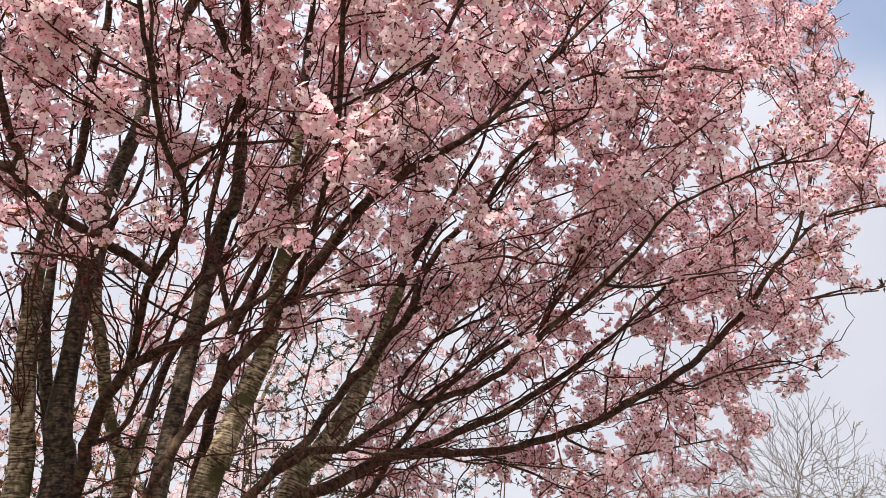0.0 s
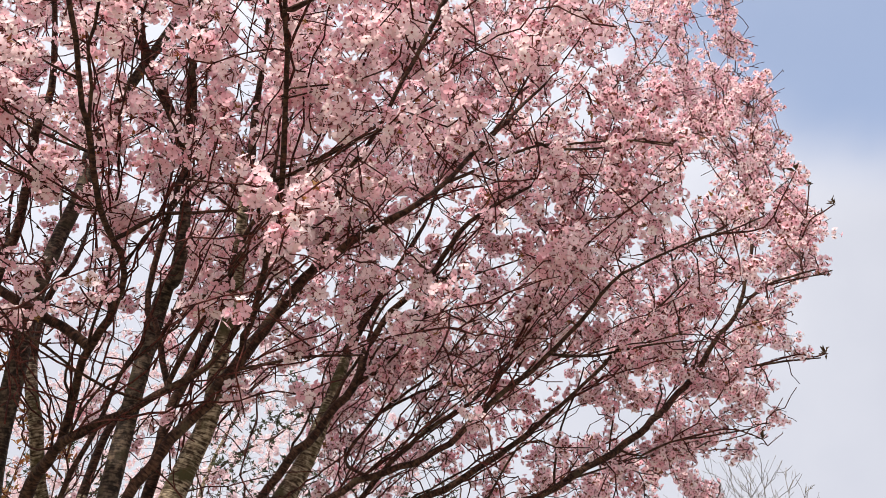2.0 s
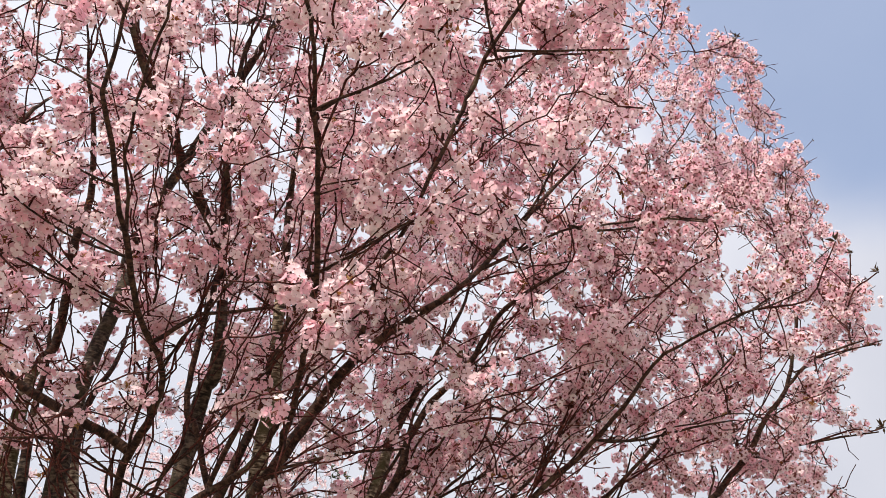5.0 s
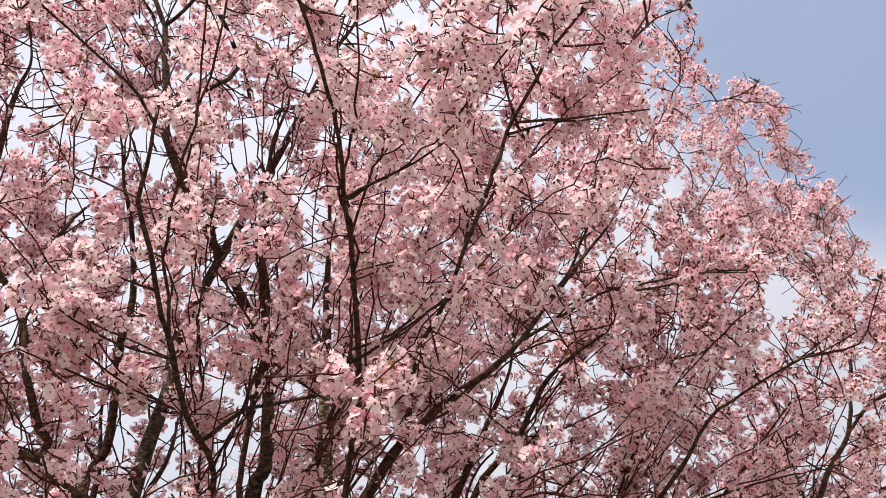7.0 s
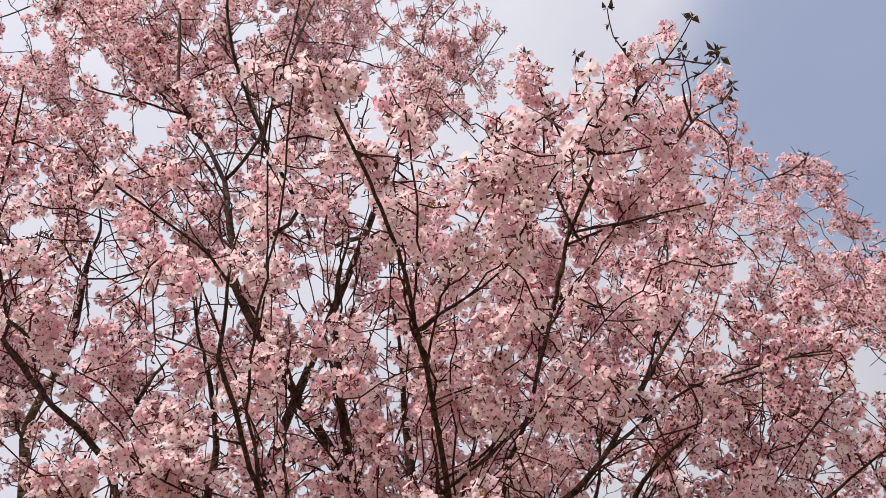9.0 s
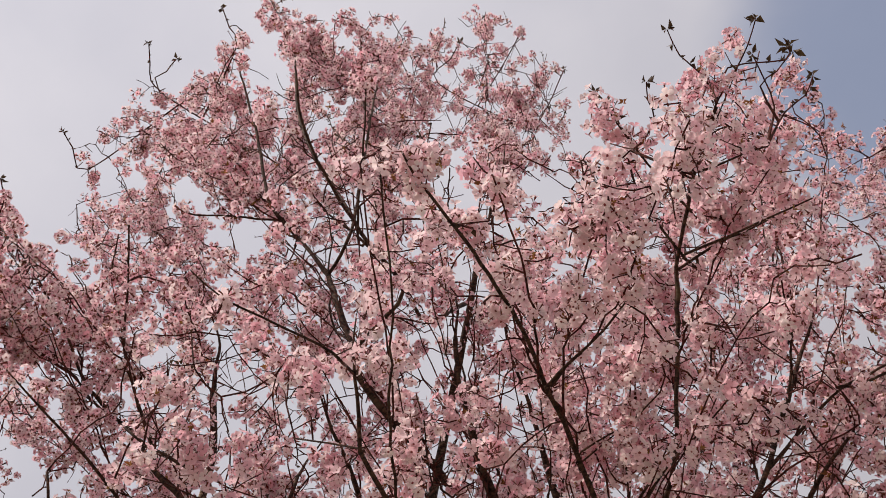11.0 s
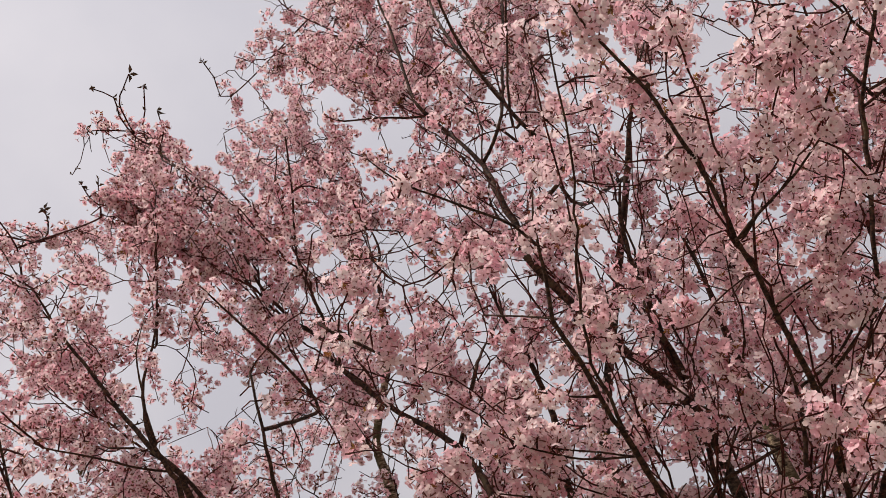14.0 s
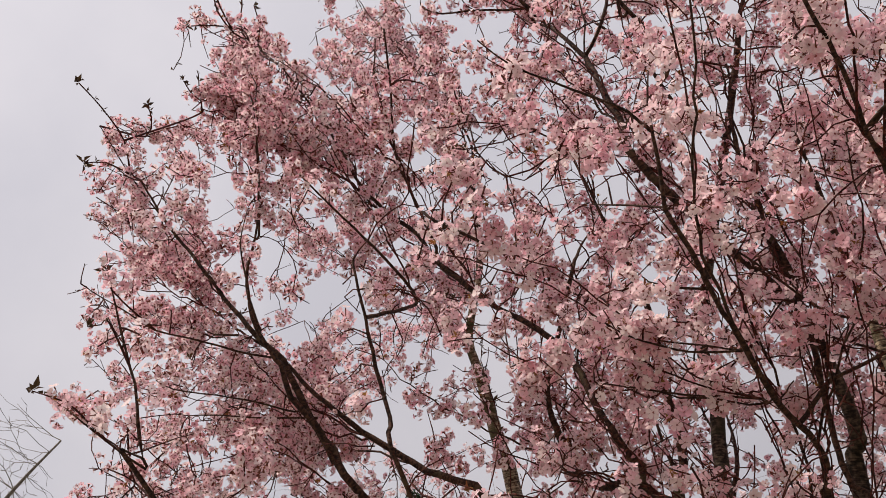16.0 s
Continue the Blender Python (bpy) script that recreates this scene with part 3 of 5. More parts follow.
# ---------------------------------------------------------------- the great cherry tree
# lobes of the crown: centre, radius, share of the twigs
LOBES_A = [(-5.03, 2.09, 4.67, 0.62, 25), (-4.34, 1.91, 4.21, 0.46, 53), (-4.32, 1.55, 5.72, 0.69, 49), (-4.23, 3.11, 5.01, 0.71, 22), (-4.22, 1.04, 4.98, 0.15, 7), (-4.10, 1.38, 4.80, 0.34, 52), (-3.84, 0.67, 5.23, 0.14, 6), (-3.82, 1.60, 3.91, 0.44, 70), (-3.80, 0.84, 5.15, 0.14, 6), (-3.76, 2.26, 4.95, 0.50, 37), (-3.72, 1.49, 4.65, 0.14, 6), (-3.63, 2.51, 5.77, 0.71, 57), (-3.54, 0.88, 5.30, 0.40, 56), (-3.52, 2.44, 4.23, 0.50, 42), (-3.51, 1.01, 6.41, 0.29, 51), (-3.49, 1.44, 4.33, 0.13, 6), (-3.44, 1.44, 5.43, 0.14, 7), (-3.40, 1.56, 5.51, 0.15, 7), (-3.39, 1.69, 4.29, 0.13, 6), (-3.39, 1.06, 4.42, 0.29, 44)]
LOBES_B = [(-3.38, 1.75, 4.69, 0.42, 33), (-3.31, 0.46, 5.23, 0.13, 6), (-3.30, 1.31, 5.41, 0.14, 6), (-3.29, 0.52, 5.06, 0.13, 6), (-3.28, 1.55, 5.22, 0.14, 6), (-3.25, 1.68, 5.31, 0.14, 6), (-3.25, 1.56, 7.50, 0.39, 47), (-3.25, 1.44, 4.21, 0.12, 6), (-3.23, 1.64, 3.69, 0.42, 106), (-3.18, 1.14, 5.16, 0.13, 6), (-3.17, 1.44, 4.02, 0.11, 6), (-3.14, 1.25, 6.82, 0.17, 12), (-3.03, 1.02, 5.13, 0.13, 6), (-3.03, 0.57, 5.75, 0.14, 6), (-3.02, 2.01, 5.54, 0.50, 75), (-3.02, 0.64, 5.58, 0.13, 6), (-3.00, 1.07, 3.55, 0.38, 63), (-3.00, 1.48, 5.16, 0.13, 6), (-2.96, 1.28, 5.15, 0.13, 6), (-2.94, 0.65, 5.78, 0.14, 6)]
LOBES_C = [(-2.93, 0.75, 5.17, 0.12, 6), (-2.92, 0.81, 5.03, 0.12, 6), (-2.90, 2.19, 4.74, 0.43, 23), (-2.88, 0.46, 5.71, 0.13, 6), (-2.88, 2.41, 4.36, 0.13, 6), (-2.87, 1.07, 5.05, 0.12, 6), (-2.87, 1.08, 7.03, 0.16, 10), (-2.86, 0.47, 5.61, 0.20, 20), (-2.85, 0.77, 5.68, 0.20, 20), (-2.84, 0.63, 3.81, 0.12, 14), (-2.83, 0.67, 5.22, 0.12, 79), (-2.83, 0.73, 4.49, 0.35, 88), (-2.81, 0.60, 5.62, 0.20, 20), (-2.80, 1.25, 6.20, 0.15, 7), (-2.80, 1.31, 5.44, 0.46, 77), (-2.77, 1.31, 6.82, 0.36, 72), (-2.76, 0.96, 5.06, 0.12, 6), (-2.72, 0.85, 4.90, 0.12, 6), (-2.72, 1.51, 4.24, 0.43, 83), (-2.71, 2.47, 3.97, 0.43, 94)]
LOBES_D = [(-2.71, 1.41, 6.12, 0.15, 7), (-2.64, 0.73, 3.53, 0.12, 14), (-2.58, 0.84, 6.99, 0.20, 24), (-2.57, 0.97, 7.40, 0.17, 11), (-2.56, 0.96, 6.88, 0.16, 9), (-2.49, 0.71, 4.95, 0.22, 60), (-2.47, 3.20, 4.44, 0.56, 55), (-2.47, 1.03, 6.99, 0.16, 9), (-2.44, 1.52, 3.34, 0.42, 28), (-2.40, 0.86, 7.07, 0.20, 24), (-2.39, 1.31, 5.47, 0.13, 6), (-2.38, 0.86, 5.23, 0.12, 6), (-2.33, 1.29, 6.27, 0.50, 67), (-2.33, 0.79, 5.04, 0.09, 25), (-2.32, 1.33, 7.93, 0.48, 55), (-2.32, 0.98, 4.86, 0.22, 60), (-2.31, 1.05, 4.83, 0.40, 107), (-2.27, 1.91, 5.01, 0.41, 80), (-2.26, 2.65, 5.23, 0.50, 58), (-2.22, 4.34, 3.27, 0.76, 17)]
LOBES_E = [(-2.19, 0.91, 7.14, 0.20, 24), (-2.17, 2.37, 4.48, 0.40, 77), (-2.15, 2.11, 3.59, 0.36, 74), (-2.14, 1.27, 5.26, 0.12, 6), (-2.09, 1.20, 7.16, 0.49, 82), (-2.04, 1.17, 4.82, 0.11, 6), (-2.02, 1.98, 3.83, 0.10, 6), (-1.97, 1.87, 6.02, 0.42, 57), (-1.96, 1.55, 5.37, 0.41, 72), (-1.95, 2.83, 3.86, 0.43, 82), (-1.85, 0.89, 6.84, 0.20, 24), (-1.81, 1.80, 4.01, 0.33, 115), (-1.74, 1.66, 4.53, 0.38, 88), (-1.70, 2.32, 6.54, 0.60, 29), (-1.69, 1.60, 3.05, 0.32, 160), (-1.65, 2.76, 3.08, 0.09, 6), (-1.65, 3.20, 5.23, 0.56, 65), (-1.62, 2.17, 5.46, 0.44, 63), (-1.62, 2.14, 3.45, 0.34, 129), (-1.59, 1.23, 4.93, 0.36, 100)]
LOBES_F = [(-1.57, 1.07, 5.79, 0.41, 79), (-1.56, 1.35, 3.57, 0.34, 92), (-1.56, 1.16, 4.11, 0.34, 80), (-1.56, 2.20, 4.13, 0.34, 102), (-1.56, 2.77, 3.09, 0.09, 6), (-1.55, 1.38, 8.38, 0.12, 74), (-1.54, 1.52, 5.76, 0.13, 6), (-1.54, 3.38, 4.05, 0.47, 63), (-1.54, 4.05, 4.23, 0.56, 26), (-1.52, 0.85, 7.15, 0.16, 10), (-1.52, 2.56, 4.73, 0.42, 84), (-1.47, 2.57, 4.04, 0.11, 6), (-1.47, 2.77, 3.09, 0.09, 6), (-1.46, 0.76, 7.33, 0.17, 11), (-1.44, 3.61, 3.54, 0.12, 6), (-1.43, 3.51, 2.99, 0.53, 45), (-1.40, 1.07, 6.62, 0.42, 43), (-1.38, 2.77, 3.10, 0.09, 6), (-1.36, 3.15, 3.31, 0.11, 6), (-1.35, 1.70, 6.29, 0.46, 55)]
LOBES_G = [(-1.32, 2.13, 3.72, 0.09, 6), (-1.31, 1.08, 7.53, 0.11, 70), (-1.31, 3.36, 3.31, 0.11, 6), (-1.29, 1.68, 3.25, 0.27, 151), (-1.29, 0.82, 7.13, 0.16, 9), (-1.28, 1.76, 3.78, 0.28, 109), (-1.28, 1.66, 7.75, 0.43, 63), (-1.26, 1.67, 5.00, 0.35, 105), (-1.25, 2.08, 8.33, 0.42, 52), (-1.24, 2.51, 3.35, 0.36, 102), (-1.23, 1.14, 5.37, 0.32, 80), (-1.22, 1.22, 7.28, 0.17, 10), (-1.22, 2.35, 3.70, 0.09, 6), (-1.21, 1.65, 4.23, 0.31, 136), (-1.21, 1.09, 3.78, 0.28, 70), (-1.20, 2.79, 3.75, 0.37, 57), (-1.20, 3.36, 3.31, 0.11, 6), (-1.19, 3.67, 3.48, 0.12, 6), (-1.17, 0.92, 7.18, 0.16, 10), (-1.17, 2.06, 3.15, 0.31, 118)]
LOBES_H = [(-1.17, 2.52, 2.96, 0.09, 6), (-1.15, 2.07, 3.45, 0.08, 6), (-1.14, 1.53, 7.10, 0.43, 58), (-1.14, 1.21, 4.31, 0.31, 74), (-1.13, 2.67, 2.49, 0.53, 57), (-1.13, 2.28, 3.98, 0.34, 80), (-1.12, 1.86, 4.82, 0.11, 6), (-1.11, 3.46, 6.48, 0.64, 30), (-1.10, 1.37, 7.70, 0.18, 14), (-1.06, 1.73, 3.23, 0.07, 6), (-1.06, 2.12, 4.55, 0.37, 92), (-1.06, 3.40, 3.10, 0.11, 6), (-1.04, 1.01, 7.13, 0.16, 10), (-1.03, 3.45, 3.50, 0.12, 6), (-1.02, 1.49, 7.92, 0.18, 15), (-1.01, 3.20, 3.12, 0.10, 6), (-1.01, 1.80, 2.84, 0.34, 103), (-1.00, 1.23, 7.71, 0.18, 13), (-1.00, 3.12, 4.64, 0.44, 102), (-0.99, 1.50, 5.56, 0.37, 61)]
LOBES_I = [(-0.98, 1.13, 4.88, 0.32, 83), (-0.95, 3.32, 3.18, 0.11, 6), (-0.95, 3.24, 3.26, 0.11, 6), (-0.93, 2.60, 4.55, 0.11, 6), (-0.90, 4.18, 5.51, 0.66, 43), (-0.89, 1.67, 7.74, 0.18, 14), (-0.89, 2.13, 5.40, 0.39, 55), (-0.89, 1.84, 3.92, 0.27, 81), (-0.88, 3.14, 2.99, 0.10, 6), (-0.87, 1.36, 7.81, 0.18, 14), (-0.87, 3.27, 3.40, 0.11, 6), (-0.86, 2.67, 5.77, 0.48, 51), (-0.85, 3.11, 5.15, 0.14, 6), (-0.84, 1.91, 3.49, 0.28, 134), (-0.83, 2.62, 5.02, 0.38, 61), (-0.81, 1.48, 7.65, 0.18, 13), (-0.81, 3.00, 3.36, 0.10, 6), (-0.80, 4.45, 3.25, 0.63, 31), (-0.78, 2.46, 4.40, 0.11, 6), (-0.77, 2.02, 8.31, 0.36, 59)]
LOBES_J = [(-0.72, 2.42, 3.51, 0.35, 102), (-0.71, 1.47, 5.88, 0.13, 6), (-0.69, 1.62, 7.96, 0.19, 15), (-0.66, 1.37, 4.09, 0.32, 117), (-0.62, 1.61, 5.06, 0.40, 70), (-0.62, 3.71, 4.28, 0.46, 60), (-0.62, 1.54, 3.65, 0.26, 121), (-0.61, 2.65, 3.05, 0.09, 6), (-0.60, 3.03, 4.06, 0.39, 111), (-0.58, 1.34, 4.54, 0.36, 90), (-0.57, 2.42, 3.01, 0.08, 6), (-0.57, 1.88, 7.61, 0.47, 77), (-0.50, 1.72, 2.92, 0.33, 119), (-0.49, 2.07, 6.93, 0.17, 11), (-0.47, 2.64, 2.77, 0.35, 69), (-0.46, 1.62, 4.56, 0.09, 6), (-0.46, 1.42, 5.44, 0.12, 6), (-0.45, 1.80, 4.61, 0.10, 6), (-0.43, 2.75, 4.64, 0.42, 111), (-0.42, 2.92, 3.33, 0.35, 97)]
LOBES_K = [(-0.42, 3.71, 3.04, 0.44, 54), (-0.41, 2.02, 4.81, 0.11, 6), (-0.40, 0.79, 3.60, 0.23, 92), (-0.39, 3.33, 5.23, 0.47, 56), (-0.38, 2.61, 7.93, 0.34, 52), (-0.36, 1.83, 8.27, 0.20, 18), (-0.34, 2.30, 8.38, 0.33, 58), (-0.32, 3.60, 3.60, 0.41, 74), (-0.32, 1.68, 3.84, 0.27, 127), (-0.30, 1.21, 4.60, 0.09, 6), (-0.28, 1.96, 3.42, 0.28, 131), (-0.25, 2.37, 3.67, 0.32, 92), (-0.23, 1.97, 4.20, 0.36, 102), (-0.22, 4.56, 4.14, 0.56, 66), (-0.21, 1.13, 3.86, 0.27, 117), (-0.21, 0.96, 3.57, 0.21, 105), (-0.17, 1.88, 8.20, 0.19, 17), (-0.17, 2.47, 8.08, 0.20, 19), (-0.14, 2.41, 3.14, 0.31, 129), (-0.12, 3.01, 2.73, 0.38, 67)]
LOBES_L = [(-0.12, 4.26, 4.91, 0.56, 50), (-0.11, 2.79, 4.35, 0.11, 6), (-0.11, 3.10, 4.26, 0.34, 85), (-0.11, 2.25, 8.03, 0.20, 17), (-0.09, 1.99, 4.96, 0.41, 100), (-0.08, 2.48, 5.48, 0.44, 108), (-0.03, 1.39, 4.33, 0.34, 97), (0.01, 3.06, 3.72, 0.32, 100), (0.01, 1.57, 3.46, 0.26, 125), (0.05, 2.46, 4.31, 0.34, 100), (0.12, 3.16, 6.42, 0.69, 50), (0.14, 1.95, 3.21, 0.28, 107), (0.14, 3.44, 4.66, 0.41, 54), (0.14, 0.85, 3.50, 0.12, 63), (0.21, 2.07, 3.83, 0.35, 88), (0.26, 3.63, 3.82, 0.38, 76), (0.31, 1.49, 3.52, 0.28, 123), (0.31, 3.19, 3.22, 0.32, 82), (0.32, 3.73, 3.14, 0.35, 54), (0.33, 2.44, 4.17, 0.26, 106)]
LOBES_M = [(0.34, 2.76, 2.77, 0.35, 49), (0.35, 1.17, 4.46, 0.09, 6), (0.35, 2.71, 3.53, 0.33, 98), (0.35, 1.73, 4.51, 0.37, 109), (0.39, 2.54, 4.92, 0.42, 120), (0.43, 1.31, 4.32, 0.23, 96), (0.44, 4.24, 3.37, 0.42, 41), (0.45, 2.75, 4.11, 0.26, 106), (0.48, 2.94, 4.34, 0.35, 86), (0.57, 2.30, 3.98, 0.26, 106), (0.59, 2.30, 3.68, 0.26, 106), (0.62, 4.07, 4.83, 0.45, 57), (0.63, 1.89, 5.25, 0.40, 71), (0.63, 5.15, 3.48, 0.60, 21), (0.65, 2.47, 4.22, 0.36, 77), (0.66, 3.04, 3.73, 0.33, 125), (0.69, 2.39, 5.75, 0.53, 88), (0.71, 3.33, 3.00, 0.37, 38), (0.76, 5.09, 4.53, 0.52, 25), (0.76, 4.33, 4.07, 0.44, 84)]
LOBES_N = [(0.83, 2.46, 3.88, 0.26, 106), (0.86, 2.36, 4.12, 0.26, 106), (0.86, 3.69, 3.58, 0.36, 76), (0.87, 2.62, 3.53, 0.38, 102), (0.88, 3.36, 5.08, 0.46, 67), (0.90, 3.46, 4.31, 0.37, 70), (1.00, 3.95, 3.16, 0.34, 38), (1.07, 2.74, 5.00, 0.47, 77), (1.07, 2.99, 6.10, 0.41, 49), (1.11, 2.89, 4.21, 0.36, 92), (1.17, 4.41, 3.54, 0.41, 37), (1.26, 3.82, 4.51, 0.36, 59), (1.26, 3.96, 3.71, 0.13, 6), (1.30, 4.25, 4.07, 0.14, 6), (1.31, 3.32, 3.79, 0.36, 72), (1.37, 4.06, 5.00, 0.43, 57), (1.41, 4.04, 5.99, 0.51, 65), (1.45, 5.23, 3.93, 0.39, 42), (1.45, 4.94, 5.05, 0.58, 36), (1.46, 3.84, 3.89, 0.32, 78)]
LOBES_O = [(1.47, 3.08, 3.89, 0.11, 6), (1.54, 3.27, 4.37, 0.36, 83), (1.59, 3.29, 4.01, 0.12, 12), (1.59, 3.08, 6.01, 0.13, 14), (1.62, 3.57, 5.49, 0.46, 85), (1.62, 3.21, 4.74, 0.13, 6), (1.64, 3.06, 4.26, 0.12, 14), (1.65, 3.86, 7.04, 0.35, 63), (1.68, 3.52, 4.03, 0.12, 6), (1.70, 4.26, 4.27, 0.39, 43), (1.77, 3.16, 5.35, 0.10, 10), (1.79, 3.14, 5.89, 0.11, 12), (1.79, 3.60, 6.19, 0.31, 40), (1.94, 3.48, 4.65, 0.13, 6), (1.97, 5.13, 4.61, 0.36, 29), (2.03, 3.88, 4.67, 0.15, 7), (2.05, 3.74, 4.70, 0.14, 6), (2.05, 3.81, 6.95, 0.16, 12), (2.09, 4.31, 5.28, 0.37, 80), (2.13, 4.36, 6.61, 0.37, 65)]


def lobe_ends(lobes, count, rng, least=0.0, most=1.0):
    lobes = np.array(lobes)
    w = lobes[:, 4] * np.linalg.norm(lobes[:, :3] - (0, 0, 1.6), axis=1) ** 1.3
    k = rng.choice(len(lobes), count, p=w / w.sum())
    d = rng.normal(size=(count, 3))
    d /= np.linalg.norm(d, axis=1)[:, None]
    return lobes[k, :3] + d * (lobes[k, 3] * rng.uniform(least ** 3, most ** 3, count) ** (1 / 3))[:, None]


def sleeve_ends(wood, count, rng):
    """Ends close round the thin outer limbs, pointing along them."""
    ids = np.array([i for i in range(len(wood.p)) if wood.r[i] < 0.012 and wood.up[i] >= 0 and i not in wood.shoot])
    w = np.clip(np.linalg.norm(np.array(wood.p)[ids] - (-1.1, 3.0, 1.2), axis=1) - 1.3, 0.1, 1.0)
    out = []
    for i in rng.choice(ids, count, p=w / w.sum()):
        way = wood.p[i] - wood.p[wood.up[i]]
        way = way / (np.linalg.norm(way) + 1e-9) * rng.uniform(0.1, 0.8) + rng.normal(size=3) * 0.6 + (0, 0, 0.15)
        out.append(wood.p[i] + way / np.linalg.norm(way) * rng.uniform(0.04, 0.13))
    return np.array(out)


class Cherry:
    """A cherry tree under construction: its wood, and the Empty that carries its parts."""

    def __init__(self, at, label, seed):
        self.tree = thing("cherry_tree", at, label, "tree", "cherry trees")
        self.off = np.array(at)
        self.rng = np.random.default_rng(seed)
        self.wood = Wood(seed + 2)

    def stem(self, *way, old=None):
        """A stem from the root through stations (x, y, z, radius). old: a darker bark in place of BARK."""
        x, y, z, r = way[0]
        foot = self.off + (np.array((x, y, 0.0)) - self.off) * np.array((0.45, 0.45, 1)) + np.array((0, 0, -0.05))
        knee = np.array((x, y, z)) * 0.55 + foot * 0.45
        line = smooth_line([(*foot, r * 1.75), (*knee, r * 1.2), *run_out(way, self.rng)], 0.06)
        self.wood.lay(line)
        thick = max(4, int(np.sum(line[:, 3] > 0.02)))
        for name, piece, bark in (("stem", line[:thick], old or BARK), ("limb", line[thick - 1:], BARK_LIMB)):
            if len(piece) > 2:
                s = Soup()
                s.tube(piece[:, :3] - self.off, piece[:, 3], 14, 0.025, self.rng)
                part(name, s.mesh(name, [bark]), self.tree, "" if name == "limb" else "dark cherry stem" if old else "grey-brown ringed cherry stem with lichen")

    def limb(self, *way):
        """A limb through stations (x, y, z, radius)."""
        x, y, z, r = way[0]
        if self.wood.p:
            have, thick = np.array(self.wood.p), np.array(self.wood.r)
            gap = np.linalg.norm(have - (x, y, z), axis=1)
            steep = z - have[:, 2] > 0.45 * np.linalg.norm(have[:, :2] - (x, y), axis=1) - 0.02
            k = int((gap + np.where(steep | (gap < 0.06), 0.0, 3.0) + np.where(thick < r * 0.7, 3.0, 0.0)).argmin())
            if 0.015 < gap[k] < 2.5:
                way = ((*have[k], r * 1.1), *way)
        way = [(*w[:3], w[3] * 0.88) for w in way]
        line = smooth_line(run_out(way, self.rng), 0.05)
        line[1:-1, :3] += self.rng.normal(size=(len(line) - 2, 3)) * np.minimum(0.004, line[1:-1, 3] * 0.25)[:, None]
        self.wood.lay(line)
        s = Soup()
        s.tube(line[:, :3] - self.off, line[:, 3], 10 if way[0][3] > 0.012 else 7, 0.03, self.rng)
        part("limb", s.mesh("limb", [BARK_LIMB]), self.tree)

    def shoot(self, *way):
        """A young shoot past the blossom: thin wood with leaf buds breaking along it and a tuft at its tip."""
        have = np.array(self.wood.p)
        root = np.array((-1.1, 3.0, 1.2))
        behind = np.linalg.norm(have - root, axis=1) < np.linalg.norm(np.array(way[0][:3]) - root) - 0.1
        gap = np.linalg.norm(have - way[0][:3], axis=1) + np.where(behind, 0.0, 9.0)
        k = int(gap.argmin())
        way = [(x, y, z, min(r, 0.0042)) for x, y, z, r in way]
        if 0.03 < gap[k] < 1.0:
            way = [(*have[k], 0.005)] + way
        line = smooth_line(way, 0.045)
        first = len(self.wood.p)
        self.wood.lay(line)
        self.wood.shoot.update(range(first + int(len(line) * 0.35 if len(way) < 4 else len(line) - 0.22 / 0.045), len(self.wood.p)))
        self.wood.tips.append(len(self.wood.p) - 1)
        s = Soup()
        s.tube(line[:, :3] - self.off, line[:, 3], 5)
        part("branch", s.mesh("branch", [BARK_TWIG]), self.tree)

    def whips(self, ends, bare, rng):
        """Long young shoots towards the ends; a share of them runs on bare past the blossom, with leaf buds."""
        root = np.array((-1.1, 3.0, 1.2))
        for e in sorted(ends, key=lambda q: np.linalg.norm(q - root)):
            way = self.wood.whip(e, rng, rng.uniform(0.5, 1.3))
            line = np.array(way)
            self.wood.lay(line)
            if rng.random() < bare:
                go = line[-1, :3] - line[-3, :3]
                go = go / np.linalg.norm(go) + (0, 0, 0.25)
                cur = len(self.wood.p) - 1
                for _ in range(int(rng.integers(3, 8))):
                    go = go / np.linalg.norm(go) + rng.normal(size=3) * 0.10
                    cur = self.wood.add(self.wood.p[cur] + go / np.linalg.norm(go) * 0.042, cur, 0.0021, False)
                    self.wood.shoot.add(cur)
            s = Soup()
            s.tube(line[:, :3] - self.off, line[:, 3], 6)
            part("branch", s.mesh("branch", [BARK_LIMB if line[0, 3] > 0.005 else BARK_TWIG]), self.tree)


great = Cherry((-1.1, 3.0, 0.0), "old multi-stemmed cherry tree in full pale pink blossom on the lawn", 5)
great.stem((-1.64, 3.03, 2.61, 0.046), (-1.65, 2.92, 2.86, 0.042), (-1.68, 2.86, 3.07, 0.039), (-1.70, 2.80, 3.27, 0.033), (-1.70, 2.73, 3.48, 0.029), (-1.68, 2.66, 3.68, 0.023), (-1.63, 2.65, 3.81, 0.019), (-1.59, 2.52, 3.99, 0.017), (-1.56, 2.39, 4.14, 0.016), (-1.52, 2.31, 4.31, 0.014), (-1.51, 2.10, 4.55, 0.010))
great.stem((-1.52, 3.08, 2.63, 0.060), (-1.54, 2.98, 2.85, 0.051), (-1.55, 2.93, 3.08, 0.039), (-1.54, 2.85, 3.33, 0.038), (-1.55, 2.81, 3.58, 0.037), (-1.53, 2.77, 3.74, 0.033), (-1.51, 2.75, 3.94, 0.030), (-1.47, 2.71, 4.17, 0.029), (-1.49, 2.69, 4.39, 0.025), (-1.41, 2.62, 4.57, 0.024), (-1.30, 2.53, 4.76, 0.022), (-1.13, 2.38, 4.99, 0.020), (-0.84, 2.11, 5.35, 0.016), (-0.70, 1.97, 5.56, 0.011), old=BARK_DARK)
